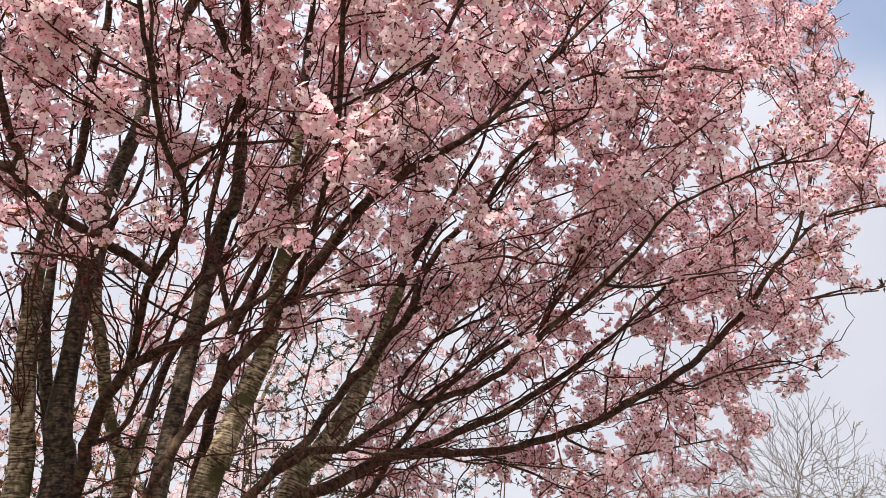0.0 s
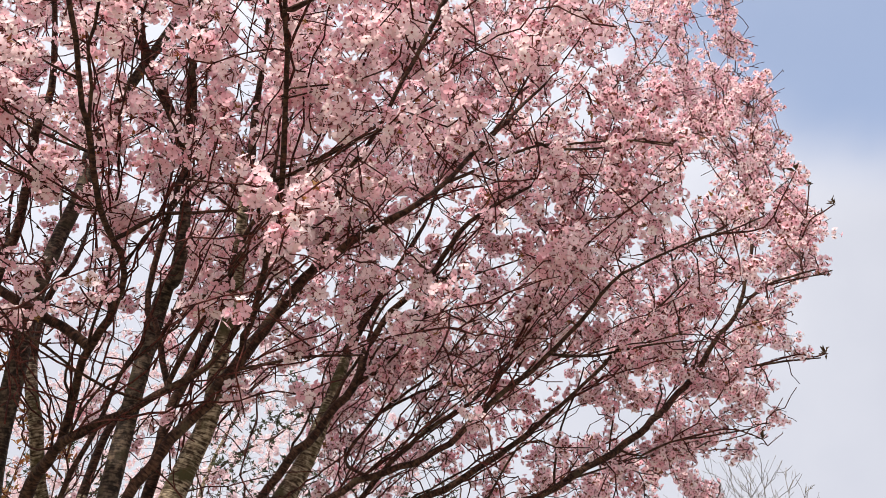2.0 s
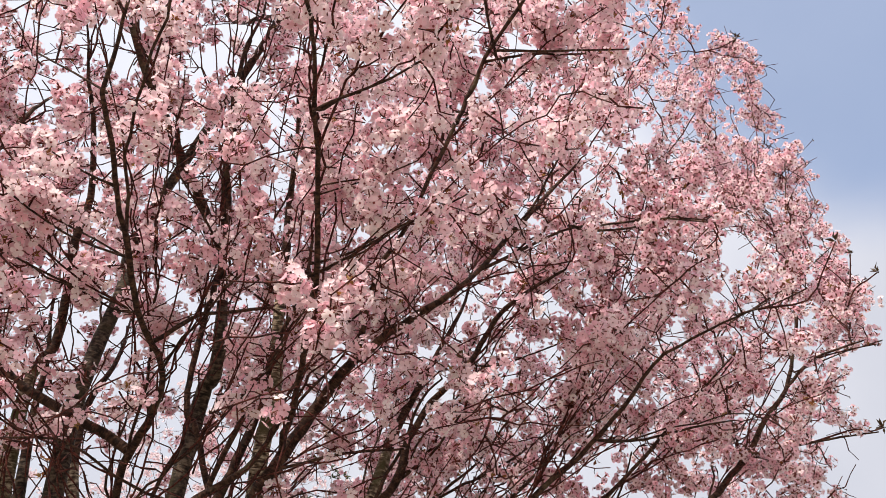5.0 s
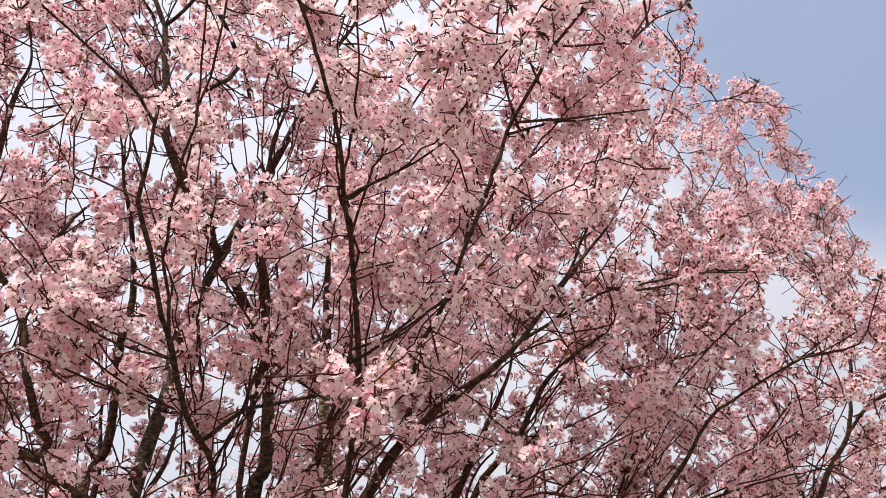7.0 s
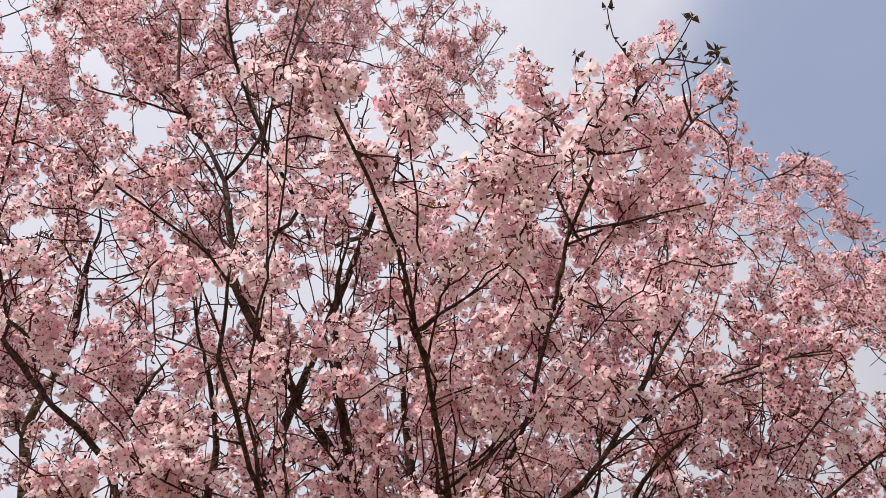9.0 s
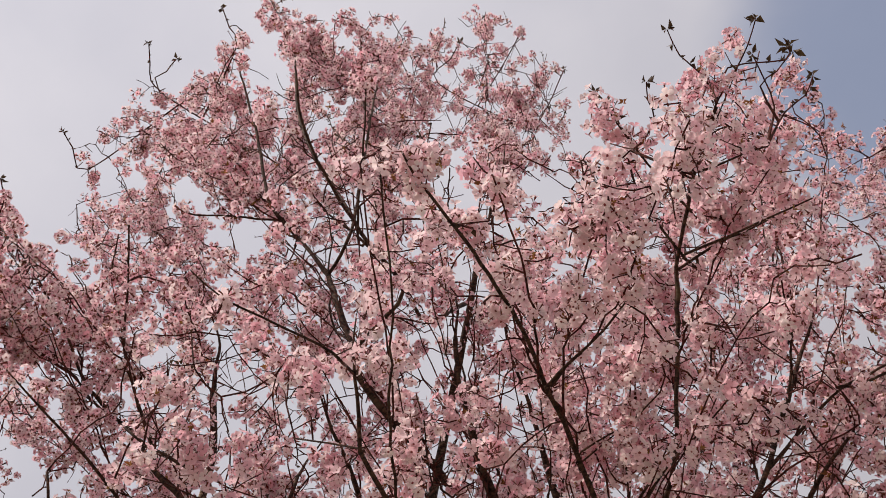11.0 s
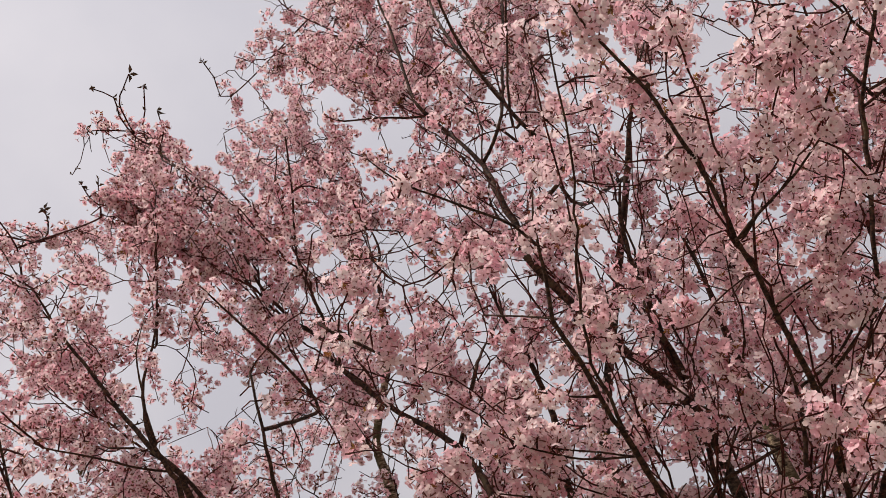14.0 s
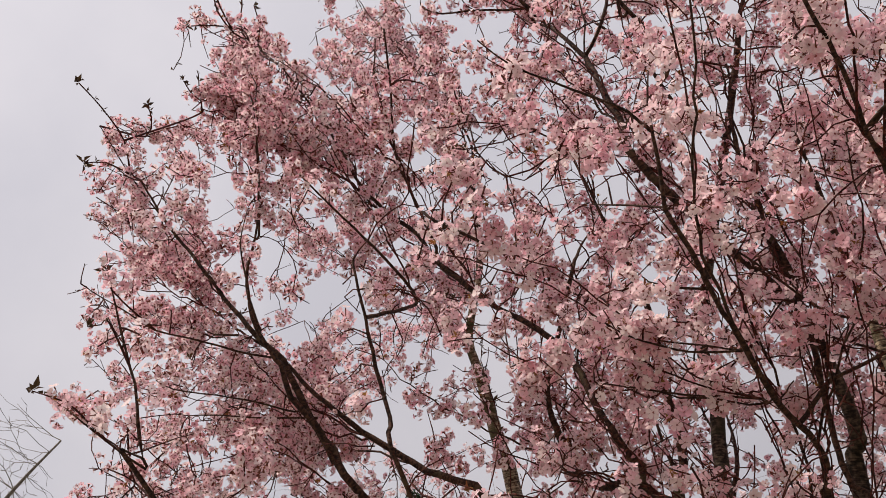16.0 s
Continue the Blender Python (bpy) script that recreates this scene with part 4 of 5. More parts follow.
great.stem((-1.46, 3.51, 2.79, 0.039), (-1.50, 3.42, 2.98, 0.027), (-1.55, 3.34, 3.12, 0.027), (-1.56, 3.18, 3.29, 0.028), (-1.61, 3.14, 3.43, 0.025), (-1.65, 3.11, 3.64, 0.019), (-1.65, 3.09, 3.87, 0.015))
great.stem((-1.45, 3.51, 2.82, 0.031), (-1.44, 3.50, 2.99, 0.025), (-1.43, 3.50, 3.14, 0.021), (-1.40, 3.49, 3.42, 0.017), (-1.32, 3.50, 3.66, 0.015), (-1.27, 3.43, 3.81, 0.013))
great.stem((-1.01, 3.16, 2.68, 0.054), (-0.97, 3.12, 2.80, 0.052), (-0.93, 3.11, 2.98, 0.047), (-0.89, 3.10, 3.14, 0.042), (-0.84, 3.05, 3.27, 0.037), (-0.83, 2.99, 3.47, 0.034), (-0.80, 2.92, 3.68, 0.032), (-0.79, 2.88, 3.82, 0.027), (-0.79, 2.76, 4.03, 0.023), (-0.78, 2.69, 4.26, 0.020), (-0.77, 2.57, 4.45, 0.016))
great.stem((-0.73, 3.32, 2.74, 0.053), (-0.63, 3.28, 2.90, 0.048), (-0.54, 3.28, 3.07, 0.043), (-0.46, 3.25, 3.26, 0.036), (-0.39, 3.23, 3.52, 0.027), (-0.33, 3.21, 3.74, 0.020), (-0.19, 3.14, 4.01, 0.014), (-0.07, 3.09, 4.24, 0.010))
great.stem((-2.56, 2.73, 4.03, 0.038), (-2.54, 2.62, 4.16, 0.036), (-2.57, 2.53, 4.39, 0.032), (-2.54, 2.38, 4.56, 0.025), (-2.56, 2.30, 4.75, 0.021), (-2.45, 2.21, 5.03, 0.020), (-2.41, 2.16, 5.23, 0.020), (-2.35, 2.01, 5.48, 0.015))
great.stem((-1.00, 2.66, 3.42, 0.030), (-0.93, 2.57, 3.58, 0.026), (-0.91, 2.47, 3.72, 0.024), (-0.90, 2.36, 3.84, 0.017), (-0.90, 2.32, 3.89, 0.014), old=BARK_DARK)
great.stem((-1.69, 3.35, 2.78, 0.030), (-1.72, 3.26, 2.97, 0.028), (-1.74, 3.19, 3.10, 0.027), (-1.79, 3.11, 3.32, 0.026), (-1.80, 3.03, 3.54, 0.021), (-1.80, 2.95, 3.76, 0.015), old=BARK_DARK)
great.limb((-1.42, 3.02, 2.61, 0.029), (-1.39, 2.92, 2.76, 0.028), (-1.31, 2.79, 2.87, 0.025), (-1.22, 2.68, 2.92, 0.021), (-1.12, 2.59, 2.95, 0.017), (-1.00, 2.56, 2.99, 0.015), (-0.91, 2.56, 3.05, 0.015), (-0.85, 2.55, 3.09, 0.015), (-0.74, 2.54, 3.17, 0.012))
great.limb((-1.03, 2.66, 2.49, 0.016), (-0.97, 2.63, 2.62, 0.018), (-0.95, 2.65, 2.73, 0.020), (-0.87, 2.62, 2.85, 0.022), (-0.80, 2.62, 2.99, 0.022), (-0.73, 2.60, 3.08, 0.022), (-0.64, 2.58, 3.24, 0.024), (-0.55, 2.56, 3.39, 0.023), (-0.44, 2.49, 3.52, 0.021), (-0.31, 2.39, 3.58, 0.017), (-0.17, 2.30, 3.62, 0.015), (-0.04, 2.22, 3.64, 0.012), (0.05, 2.22, 3.75, 0.010), (0.19, 2.19, 3.92, 0.010), (0.33, 2.22, 4.15, 0.0083), (0.44, 2.20, 4.28, 0.0048))
great.limb((0.06, 2.22, 3.75, 0.0076), (0.22, 2.24, 3.87, 0.0069), (0.35, 2.19, 3.90, 0.0052), (0.46, 2.24, 3.98, 0.0036))
great.limb((-0.64, 2.58, 3.24, 0.014), (-0.58, 2.38, 3.28, 0.012), (-0.52, 2.21, 3.35, 0.011), (-0.46, 1.98, 3.40, 0.010), (-0.42, 1.81, 3.44, 0.010), (-0.41, 1.65, 3.53, 0.0084), (-0.39, 1.51, 3.54, 0.0081), (-0.38, 1.37, 3.54, 0.0074), (-0.35, 1.18, 3.53, 0.0065), (-0.34, 0.98, 3.48, 0.0056), (-0.33, 0.79, 3.40, 0.0048), (-0.36, 0.62, 3.46, 0.0035), (-0.36, 0.56, 3.48, 0.0022))
great.limb((-0.47, 1.91, 3.49, 0.0060), (-0.37, 1.91, 3.52, 0.0052), (-0.26, 1.91, 3.61, 0.0046), (-0.15, 1.93, 3.74, 0.0031))
great.limb((-0.37, 1.36, 3.52, 0.0053), (-0.28, 1.33, 3.54, 0.0046), (-0.17, 1.28, 3.53, 0.0038), (-0.04, 1.20, 3.53, 0.0025))
great.limb((-0.85, 2.54, 3.12, 0.011), (-0.77, 2.43, 3.22, 0.011), (-0.67, 2.31, 3.35, 0.010), (-0.60, 2.21, 3.49, 0.0090), (-0.53, 2.12, 3.61, 0.0073), (-0.50, 2.02, 3.71, 0.0057))
great.limb((-1.21, 2.67, 2.94, 0.018), (-1.16, 2.57, 3.05, 0.016), (-1.11, 2.43, 3.12, 0.015), (-1.01, 2.30, 3.19, 0.015), (-0.94, 2.18, 3.22, 0.012), (-0.92, 2.09, 3.26, 0.011), (-0.93, 1.94, 3.26, 0.010), (-0.92, 1.79, 3.27, 0.010), (-0.90, 1.61, 3.31, 0.010), (-0.89, 1.52, 3.31, 0.0081), (-0.86, 1.32, 3.35, 0.0078), (-0.85, 1.19, 3.38, 0.0069), (-0.82, 1.13, 3.44, 0.0062), (-0.79, 1.06, 3.50, 0.0050), (-0.77, 1.01, 3.56, 0.0038), (-0.73, 0.96, 3.63, 0.0019))
great.limb((-0.88, 2.63, 3.14, 0.013), (-0.90, 2.58, 3.22, 0.013), (-0.95, 2.53, 3.36, 0.012), (-0.99, 2.50, 3.46, 0.012), (-0.89, 2.26, 3.95, 0.013), (-0.88, 2.08, 4.19, 0.013), (-0.86, 1.92, 4.38, 0.011), (-0.82, 1.80, 4.59, 0.0078))
great.limb((-0.80, 3.01, 2.63, 0.020), (-0.71, 3.03, 2.78, 0.020), (-0.62, 3.02, 2.86, 0.018), (-0.57, 3.03, 2.98, 0.018), (-0.45, 3.02, 3.16, 0.019), (-0.35, 3.01, 3.30, 0.019), (-0.29, 2.98, 3.37, 0.019), (-0.24, 2.94, 3.53, 0.017), (-0.15, 2.90, 3.68, 0.015), (-0.01, 2.82, 3.78, 0.013), (0.11, 2.70, 3.93, 0.012), (0.21, 2.64, 3.99, 0.0088), (0.40, 2.55, 4.06, 0.0059))
great.limb((-0.67, 3.23, 2.72, 0.030), (-0.52, 3.23, 2.79, 0.027), (-0.41, 3.27, 2.88, 0.026), (-0.28, 3.31, 2.94, 0.024), (-0.10, 3.41, 2.99, 0.018), (0.08, 3.45, 3.02, 0.018), (0.27, 3.51, 3.10, 0.018), (0.50, 3.55, 3.21, 0.017), (0.70, 3.57, 3.34, 0.017), (0.89, 3.57, 3.46, 0.018), (1.07, 3.60, 3.64, 0.018), (1.25, 3.61, 3.83, 0.016), (1.37, 3.53, 3.98, 0.014), (1.48, 3.46, 4.11, 0.012), (1.55, 3.35, 4.29, 0.0088), (1.57, 3.24, 4.41, 0.0044))
great.limb((1.48, 3.46, 4.11, 0.010), (1.61, 3.39, 4.22, 0.0075), (1.72, 3.32, 4.23, 0.0062), (1.84, 3.25, 4.23, 0.0037))
great.limb((1.28, 3.59, 3.85, 0.010), (1.44, 3.58, 3.87, 0.0073), (1.62, 3.50, 3.86, 0.0061), (1.81, 3.42, 3.84, 0.0037))
great.limb((-0.61, 2.99, 2.80, 0.018), (-0.48, 3.01, 2.82, 0.016), (-0.35, 3.03, 2.94, 0.015), (-0.19, 3.05, 3.04, 0.015), (0.00, 3.03, 3.10, 0.014), (0.13, 2.98, 3.18, 0.013), (0.24, 2.94, 3.29, 0.012), (0.35, 2.91, 3.37, 0.011), (0.45, 2.85, 3.44, 0.010), (0.57, 2.72, 3.51, 0.0092), (0.68, 2.61, 3.62, 0.0074), (0.82, 2.53, 3.67, 0.0055), (0.93, 2.47, 3.69, 0.0046), (1.07, 2.39, 3.71, 0.0028))
great.limb((0.48, 2.84, 3.45, 0.0066), (0.65, 2.86, 3.46, 0.0057), (0.83, 2.80, 3.47, 0.0048), (0.97, 2.76, 3.47, 0.0029))
great.limb((-0.28, 3.35, 2.96, 0.018), (0.01, 3.41, 3.12, 0.017), (0.17, 3.37, 3.20, 0.016), (0.34, 3.35, 3.31, 0.014), (0.50, 3.27, 3.42, 0.011), (0.68, 3.16, 3.55, 0.0083), (0.81, 3.06, 3.65, 0.0072), (0.94, 2.95, 3.75, 0.0052), (1.07, 2.84, 3.84, 0.0031))
great.limb((-0.63, 2.56, 3.18, 0.0067), (-0.42, 2.57, 3.24, 0.0059), (-0.22, 2.58, 3.26, 0.0042))
great.limb((-0.44, 2.49, 3.51, 0.011), (-0.37, 2.39, 3.57, 0.011), (-0.33, 2.24, 3.67, 0.010), (-0.27, 2.13, 3.72, 0.010), (-0.18, 1.98, 3.73, 0.0088), (-0.14, 1.88, 3.72, 0.0077), (-0.04, 1.76, 3.89, 0.0087), (0.05, 1.65, 4.04, 0.0088), (0.09, 1.58, 4.09, 0.0072), (0.20, 1.42, 4.12, 0.0071), (0.23, 1.30, 4.03, 0.0060), (0.31, 1.23, 4.08, 0.0053), (0.40, 1.14, 4.11, 0.0030))
great.limb((0.09, 1.59, 4.08, 0.0056), (0.23, 1.60, 4.13, 0.0049), (0.40, 1.65, 4.20, 0.0034), (0.55, 1.69, 4.27, 0.0026))
great.limb((0.20, 1.42, 4.10, 0.0047), (0.15, 1.23, 4.15, 0.0039), (0.12, 1.07, 4.18, 0.0030), (0.11, 0.98, 4.22, 0.0015))
great.limb((-1.13, 1.66, 4.32, 0.018), (-1.15, 1.57, 4.50, 0.017), (-1.17, 1.47, 4.67, 0.015), (-1.21, 1.42, 4.91, 0.012), (-1.34, 1.34, 5.24, 0.010), (-1.41, 1.20, 5.38, 0.0091), (-1.42, 1.08, 5.64, 0.0084), (-1.42, 0.96, 5.89, 0.0075), (-1.43, 0.74, 6.26, 0.0053))
great.limb((-0.89, 1.50, 4.62, 0.010), (-0.91, 1.26, 4.68, 0.0094), (-0.96, 1.15, 4.88, 0.0088), (-1.08, 1.05, 5.32, 0.0087), (-1.15, 0.96, 5.76, 0.0072), (-1.15, 0.84, 6.32, 0.0053))
great.limb((-1.04, 1.33, 5.01, 0.0083), (-0.97, 1.29, 5.70, 0.0084), (-0.89, 1.24, 6.38, 0.0054))
great.limb((-1.52, 2.23, 3.37, 0.017), (-1.54, 2.15, 3.46, 0.017), (-1.58, 2.04, 3.56, 0.016), (-1.64, 1.90, 3.81, 0.014), (-1.74, 1.81, 3.97, 0.013), (-1.87, 1.73, 4.09, 0.012), (-1.97, 1.66, 4.21, 0.012), (-2.08, 1.55, 4.35, 0.011), (-2.13, 1.48, 4.48, 0.010), (-2.23, 1.38, 4.60, 0.010), (-2.31, 1.25, 4.73, 0.0076), (-2.34, 1.10, 4.90, 0.0067), (-2.38, 0.95, 5.04, 0.0057), (-2.43, 0.73, 5.20, 0.0035))
great.limb((-2.05, 1.52, 4.38, 0.0080), (-2.02, 1.33, 4.50, 0.0070), (-2.03, 1.19, 4.68, 0.0062), (-1.90, 0.99, 4.83, 0.0052), (-1.79, 0.81, 4.94, 0.0041))
great.limb((-2.52, 1.77, 3.48, 0.018), (-2.58, 1.63, 3.63, 0.018), (-2.63, 1.48, 3.77, 0.017), (-2.65, 1.34, 3.92, 0.014), (-2.71, 1.21, 4.01, 0.012), (-2.80, 1.07, 4.15, 0.010), (-2.86, 0.91, 4.29, 0.0085), (-2.93, 0.76, 4.42, 0.0071), (-2.97, 0.57, 4.58, 0.0041))
great.limb((-2.70, 1.22, 4.02, 0.011), (-2.67, 1.11, 4.10, 0.0080), (-2.66, 1.05, 4.21, 0.0072), (-2.58, 0.98, 4.38, 0.0055), (-2.52, 0.86, 4.61, 0.0047), (-2.44, 0.68, 4.84, 0.0029))
great.limb((-2.23, 2.14, 3.58, 0.021), (-2.31, 2.03, 3.63, 0.018), (-2.43, 1.92, 3.69, 0.016), (-2.57, 1.74, 3.80, 0.014), (-2.68, 1.55, 3.91, 0.011), (-2.75, 1.40, 4.02, 0.0093), (-2.87, 1.27, 4.12, 0.0074), (-3.02, 1.19, 4.16, 0.0043))
great.limb((-2.02, 1.53, 3.19, 0.0094), (-2.02, 1.41, 3.40, 0.0088), (-2.02, 1.31, 3.55, 0.0081), (-1.98, 1.19, 3.66, 0.0065), (-1.96, 1.07, 3.82, 0.0050))
great.limb((-2.52, 0.97, 3.03, 0.0094), (-2.50, 0.88, 3.11, 0.0079), (-2.48, 0.81, 3.19, 0.0063), (-2.48, 0.75, 3.30, 0.0048), (-2.48, 0.63, 3.45, 0.0041), (-2.44, 0.52, 3.54, 0.0024))
great.limb((-2.51, 0.91, 3.09, 0.0047), (-2.54, 0.77, 3.12, 0.0039), (-2.57, 0.63, 3.16, 0.0024))
great.limb((-1.81, 2.20, 3.54, 0.018), (-1.82, 2.06, 3.68, 0.015), (-1.80, 1.97, 3.80, 0.011), (-1.64, 1.90, 4.24, 0.010))
great.limb((-0.85, 1.20, 3.40, 0.0038), (-0.93, 1.17, 3.44, 0.0032), (-1.03, 1.14, 3.49, 0.0026))
great.limb((0.34, 1.21, 4.09, 0.0030), (0.44, 1.13, 4.13, 0.0023), (0.54, 1.06, 4.19, 0.0015))
great.limb((-2.93, 0.76, 4.42, 0.0043), (-3.05, 0.54, 4.65, 0.0034), (-3.07, 0.32, 4.80, 0.0023))
great.limb((1.07, 2.94, 4.04, 0.0043), (1.42, 2.98, 4.31, 0.0035), (1.68, 2.93, 4.52, 0.0024))
great.limb((-1.12, 3.37, 2.75, 0.029), (-1.10, 3.31, 2.93, 0.027), (-1.08, 3.28, 3.14, 0.027), (-1.05, 3.21, 3.40, 0.025), (-1.00, 3.19, 3.56, 0.023), (-0.92, 3.13, 3.77, 0.019), (-0.89, 3.08, 3.95, 0.014))
great.limb((-1.34, 3.06, 2.89, 0.012), (-1.29, 3.02, 3.04, 0.012), (-1.24, 3.01, 3.21, 0.011), (-1.22, 2.99, 3.35, 0.010), (-1.17, 2.98, 3.51, 0.0081), (-1.09, 2.96, 3.67, 0.0062))
great.limb((-0.49, 3.64, 2.87, 0.017), (-0.36, 3.63, 3.08, 0.016), (-0.22, 3.60, 3.28, 0.014), (-0.05, 3.57, 3.47, 0.012), (0.18, 3.53, 3.63, 0.0089))
great.limb((-0.94, 1.84, 3.25, 0.0034), (-0.99, 1.82, 3.25, 0.0033), (-1.07, 1.76, 3.27, 0.0031), (-1.14, 1.71, 3.27, 0.0029), (-1.20, 1.65, 3.29, 0.0027), (-1.27, 1.60, 3.28, 0.0026))
great.limb((-0.92, 1.68, 3.31, 0.0033), (-0.99, 1.62, 3.32, 0.0031), (-1.07, 1.56, 3.33, 0.0029), (-1.14, 1.49, 3.34, 0.0027), (-1.17, 1.45, 3.36, 0.0025))
great.limb((-0.56, 2.16, 3.56, 0.0058), (-0.66, 2.06, 3.58, 0.0053), (-0.73, 1.99, 3.59, 0.0049), (-0.78, 1.90, 3.61, 0.0045), (-0.83, 1.77, 3.66, 0.0040), (-0.87, 1.68, 3.69, 0.0036))
great.limb((-0.88, 1.45, 3.33, 0.0031), (-0.93, 1.41, 3.33, 0.0027), (-0.98, 1.37, 3.34, 0.0024))
great.limb((-0.39, 1.63, 3.53, 0.0033), (-0.31, 1.63, 3.55, 0.0030), (-0.23, 1.63, 3.56, 0.0028), (-0.12, 1.60, 3.59, 0.0025))
great.limb((0.44, 2.24, 3.96, 0.0053), (0.53, 2.22, 3.96, 0.0048), (0.68, 2.19, 3.95, 0.0042), (0.78, 2.18, 3.93, 0.0037), (0.89, 2.17, 3.90, 0.0032))
great.limb((0.68, 2.19, 3.95, 0.0032), (0.75, 2.19, 4.04, 0.0027), (0.85, 2.18, 4.13, 0.0022))
great.limb((0.99, 2.43, 3.70, 0.0043), (1.04, 2.41, 3.70, 0.0040), (1.09, 2.39, 3.70, 0.0036), (1.20, 2.33, 3.72, 0.0033))
great.limb((-0.93, 2.55, 3.05, 0.0060), (-1.01, 2.44, 3.03, 0.0055), (-1.07, 2.32, 3.02, 0.0050), (-1.12, 2.20, 3.02, 0.0046), (-1.16, 2.09, 3.00, 0.0042), (-1.22, 1.99, 2.94, 0.0038), (-1.26, 1.90, 2.88, 0.0034))
great.limb((-0.49, 3.25, 3.24, 0.0106), (-0.40, 3.18, 3.39, 0.0096), (-0.34, 3.12, 3.49, 0.0087), (-0.27, 3.07, 3.59, 0.0077), (-0.23, 3.00, 3.69, 0.0067), (-0.17, 2.95, 3.77, 0.0057), (-0.11, 2.92, 3.81, 0.0047))
great.limb((-0.37, 3.69, 3.42, 0.0093), (-0.22, 3.60, 3.61, 0.0084), (-0.09, 3.55, 3.70, 0.0075), (0.04, 3.50, 3.79, 0.0066), (0.17, 3.40, 3.93, 0.0058), (0.30, 3.34, 4.01, 0.0049), (0.40, 3.28, 4.07, 0.0040))
great.limb((-0.24, 3.60, 3.60, 0.0080), (-0.09, 3.57, 3.68, 0.0072), (0.10, 3.52, 3.75, 0.0064), (0.28, 3.46, 3.84, 0.0056), (0.43, 3.38, 3.92, 0.0048), (0.56, 3.34, 3.96, 0.0040))
great.limb((0.03, 2.81, 3.79, 0.0046), (0.14, 2.81, 3.79, 0.0043), (0.28, 2.77, 3.82, 0.0040), (0.41, 2.73, 3.85, 0.0037), (0.52, 2.69, 3.88, 0.0034))
great.limb((0.55, 3.55, 3.27, 0.0064), (0.56, 3.43, 3.39, 0.0057), (0.59, 3.33, 3.47, 0.0050), (0.63, 3.23, 3.53, 0.0043), (0.65, 3.13, 3.58, 0.0036))
great.limb((0.81, 3.57, 3.43, 0.0053), (0.83, 3.50, 3.55, 0.0044), (0.84, 3.43, 3.66, 0.0035), (0.85, 3.38, 3.74, 0.0026))
great.limb((0.86, 3.57, 3.43, 0.0066), (0.95, 3.58, 3.41, 0.0058), (1.08, 3.54, 3.46, 0.0051), (1.24, 3.50, 3.47, 0.0043), (1.40, 3.45, 3.48, 0.0035), (1.47, 3.43, 3.50, 0.0027))
great.limb((1.24, 3.61, 3.84, 0.0057), (1.20, 3.48, 3.91, 0.0051), (1.16, 3.35, 3.98, 0.0046), (1.15, 3.23, 4.02, 0.0040))
great.limb((0.50, 2.85, 3.45, 0.0044), (0.57, 2.84, 3.44, 0.0040), (0.72, 2.79, 3.46, 0.0035), (0.84, 2.76, 3.46, 0.0031), (0.94, 2.72, 3.47, 0.0027), (1.05, 2.70, 3.45, 0.0022))
great.limb((0.36, 3.52, 3.13, 0.0074), (0.44, 3.58, 3.11, 0.0066), (0.61, 3.62, 3.09, 0.0057), (0.78, 3.62, 3.12, 0.0048), (1.02, 3.60, 3.17, 0.0039))
great.limb((0.38, 3.16, 3.24, 0.0046), (0.51, 3.15, 3.22, 0.0034), (0.64, 3.13, 3.21, 0.0023))
great.limb((1.53, 3.42, 4.18, 0.0044), (1.65, 3.35, 4.19, 0.0039), (1.76, 3.29, 4.20, 0.0034), (1.89, 3.22, 4.20, 0.0029))
great.limb((-0.79, 2.75, 4.04, 0.0072), (-0.79, 2.68, 4.00, 0.0062), (-0.89, 2.54, 4.01, 0.0052), (-0.97, 2.38, 4.02, 0.0043), (-1.01, 2.20, 4.07, 0.0033))
great.limb((-0.29, 2.38, 3.58, 0.0040), (-0.27, 2.26, 3.72, 0.0035), (-0.25, 2.20, 3.78, 0.0030))
great.limb((-0.44, 1.89, 3.43, 0.0043), (-0.30, 1.89, 3.52, 0.0038), (-0.22, 1.89, 3.60, 0.0032), (-0.15, 1.90, 3.66, 0.0027))
great.limb((-0.00, 1.72, 3.94, 0.0037), (-0.08, 1.70, 3.96, 0.0031), (-0.15, 1.62, 4.01, 0.0025), (-0.19, 1.55, 4.05, 0.0019))
great.limb((-0.42, 1.66, 3.52, 0.0033), (-0.32, 1.65, 3.55, 0.0025), (-0.24, 1.64, 3.57, 0.0018))
great.limb((-0.94, 1.25, 4.67, 0.0066), (-0.87, 1.13, 4.77, 0.0058), (-0.81, 1.05, 4.83, 0.0050), (-0.72, 0.92, 4.91, 0.0042), (-0.65, 0.81, 4.98, 0.0034))
great.limb((-0.79, 1.05, 3.51, 0.0052), (-0.81, 0.98, 3.53, 0.0046), (-0.86, 0.90, 3.55, 0.0040), (-0.92, 0.80, 3.56, 0.0034), (-0.97, 0.71, 3.56, 0.0028), (-1.00, 0.61, 3.58, 0.0022))
great.limb((-0.46, 1.89, 3.42, 0.0052), (-0.33, 1.84, 3.45, 0.0045), (-0.19, 1.77, 3.49, 0.0038), (-0.05, 1.71, 3.51, 0.0031), (0.08, 1.64, 3.53, 0.0025))
great.limb((-2.11, 1.52, 4.09, 0.0080), (-2.10, 1.35, 4.14, 0.0068), (-2.11, 1.14, 4.18, 0.0056), (-2.11, 0.99, 4.19, 0.0044), (-2.10, 0.84, 4.19, 0.0033))
great.limb((-2.59, 1.01, 4.35, 0.0062), (-2.53, 0.93, 4.43, 0.0050), (-2.47, 0.85, 4.52, 0.0037))
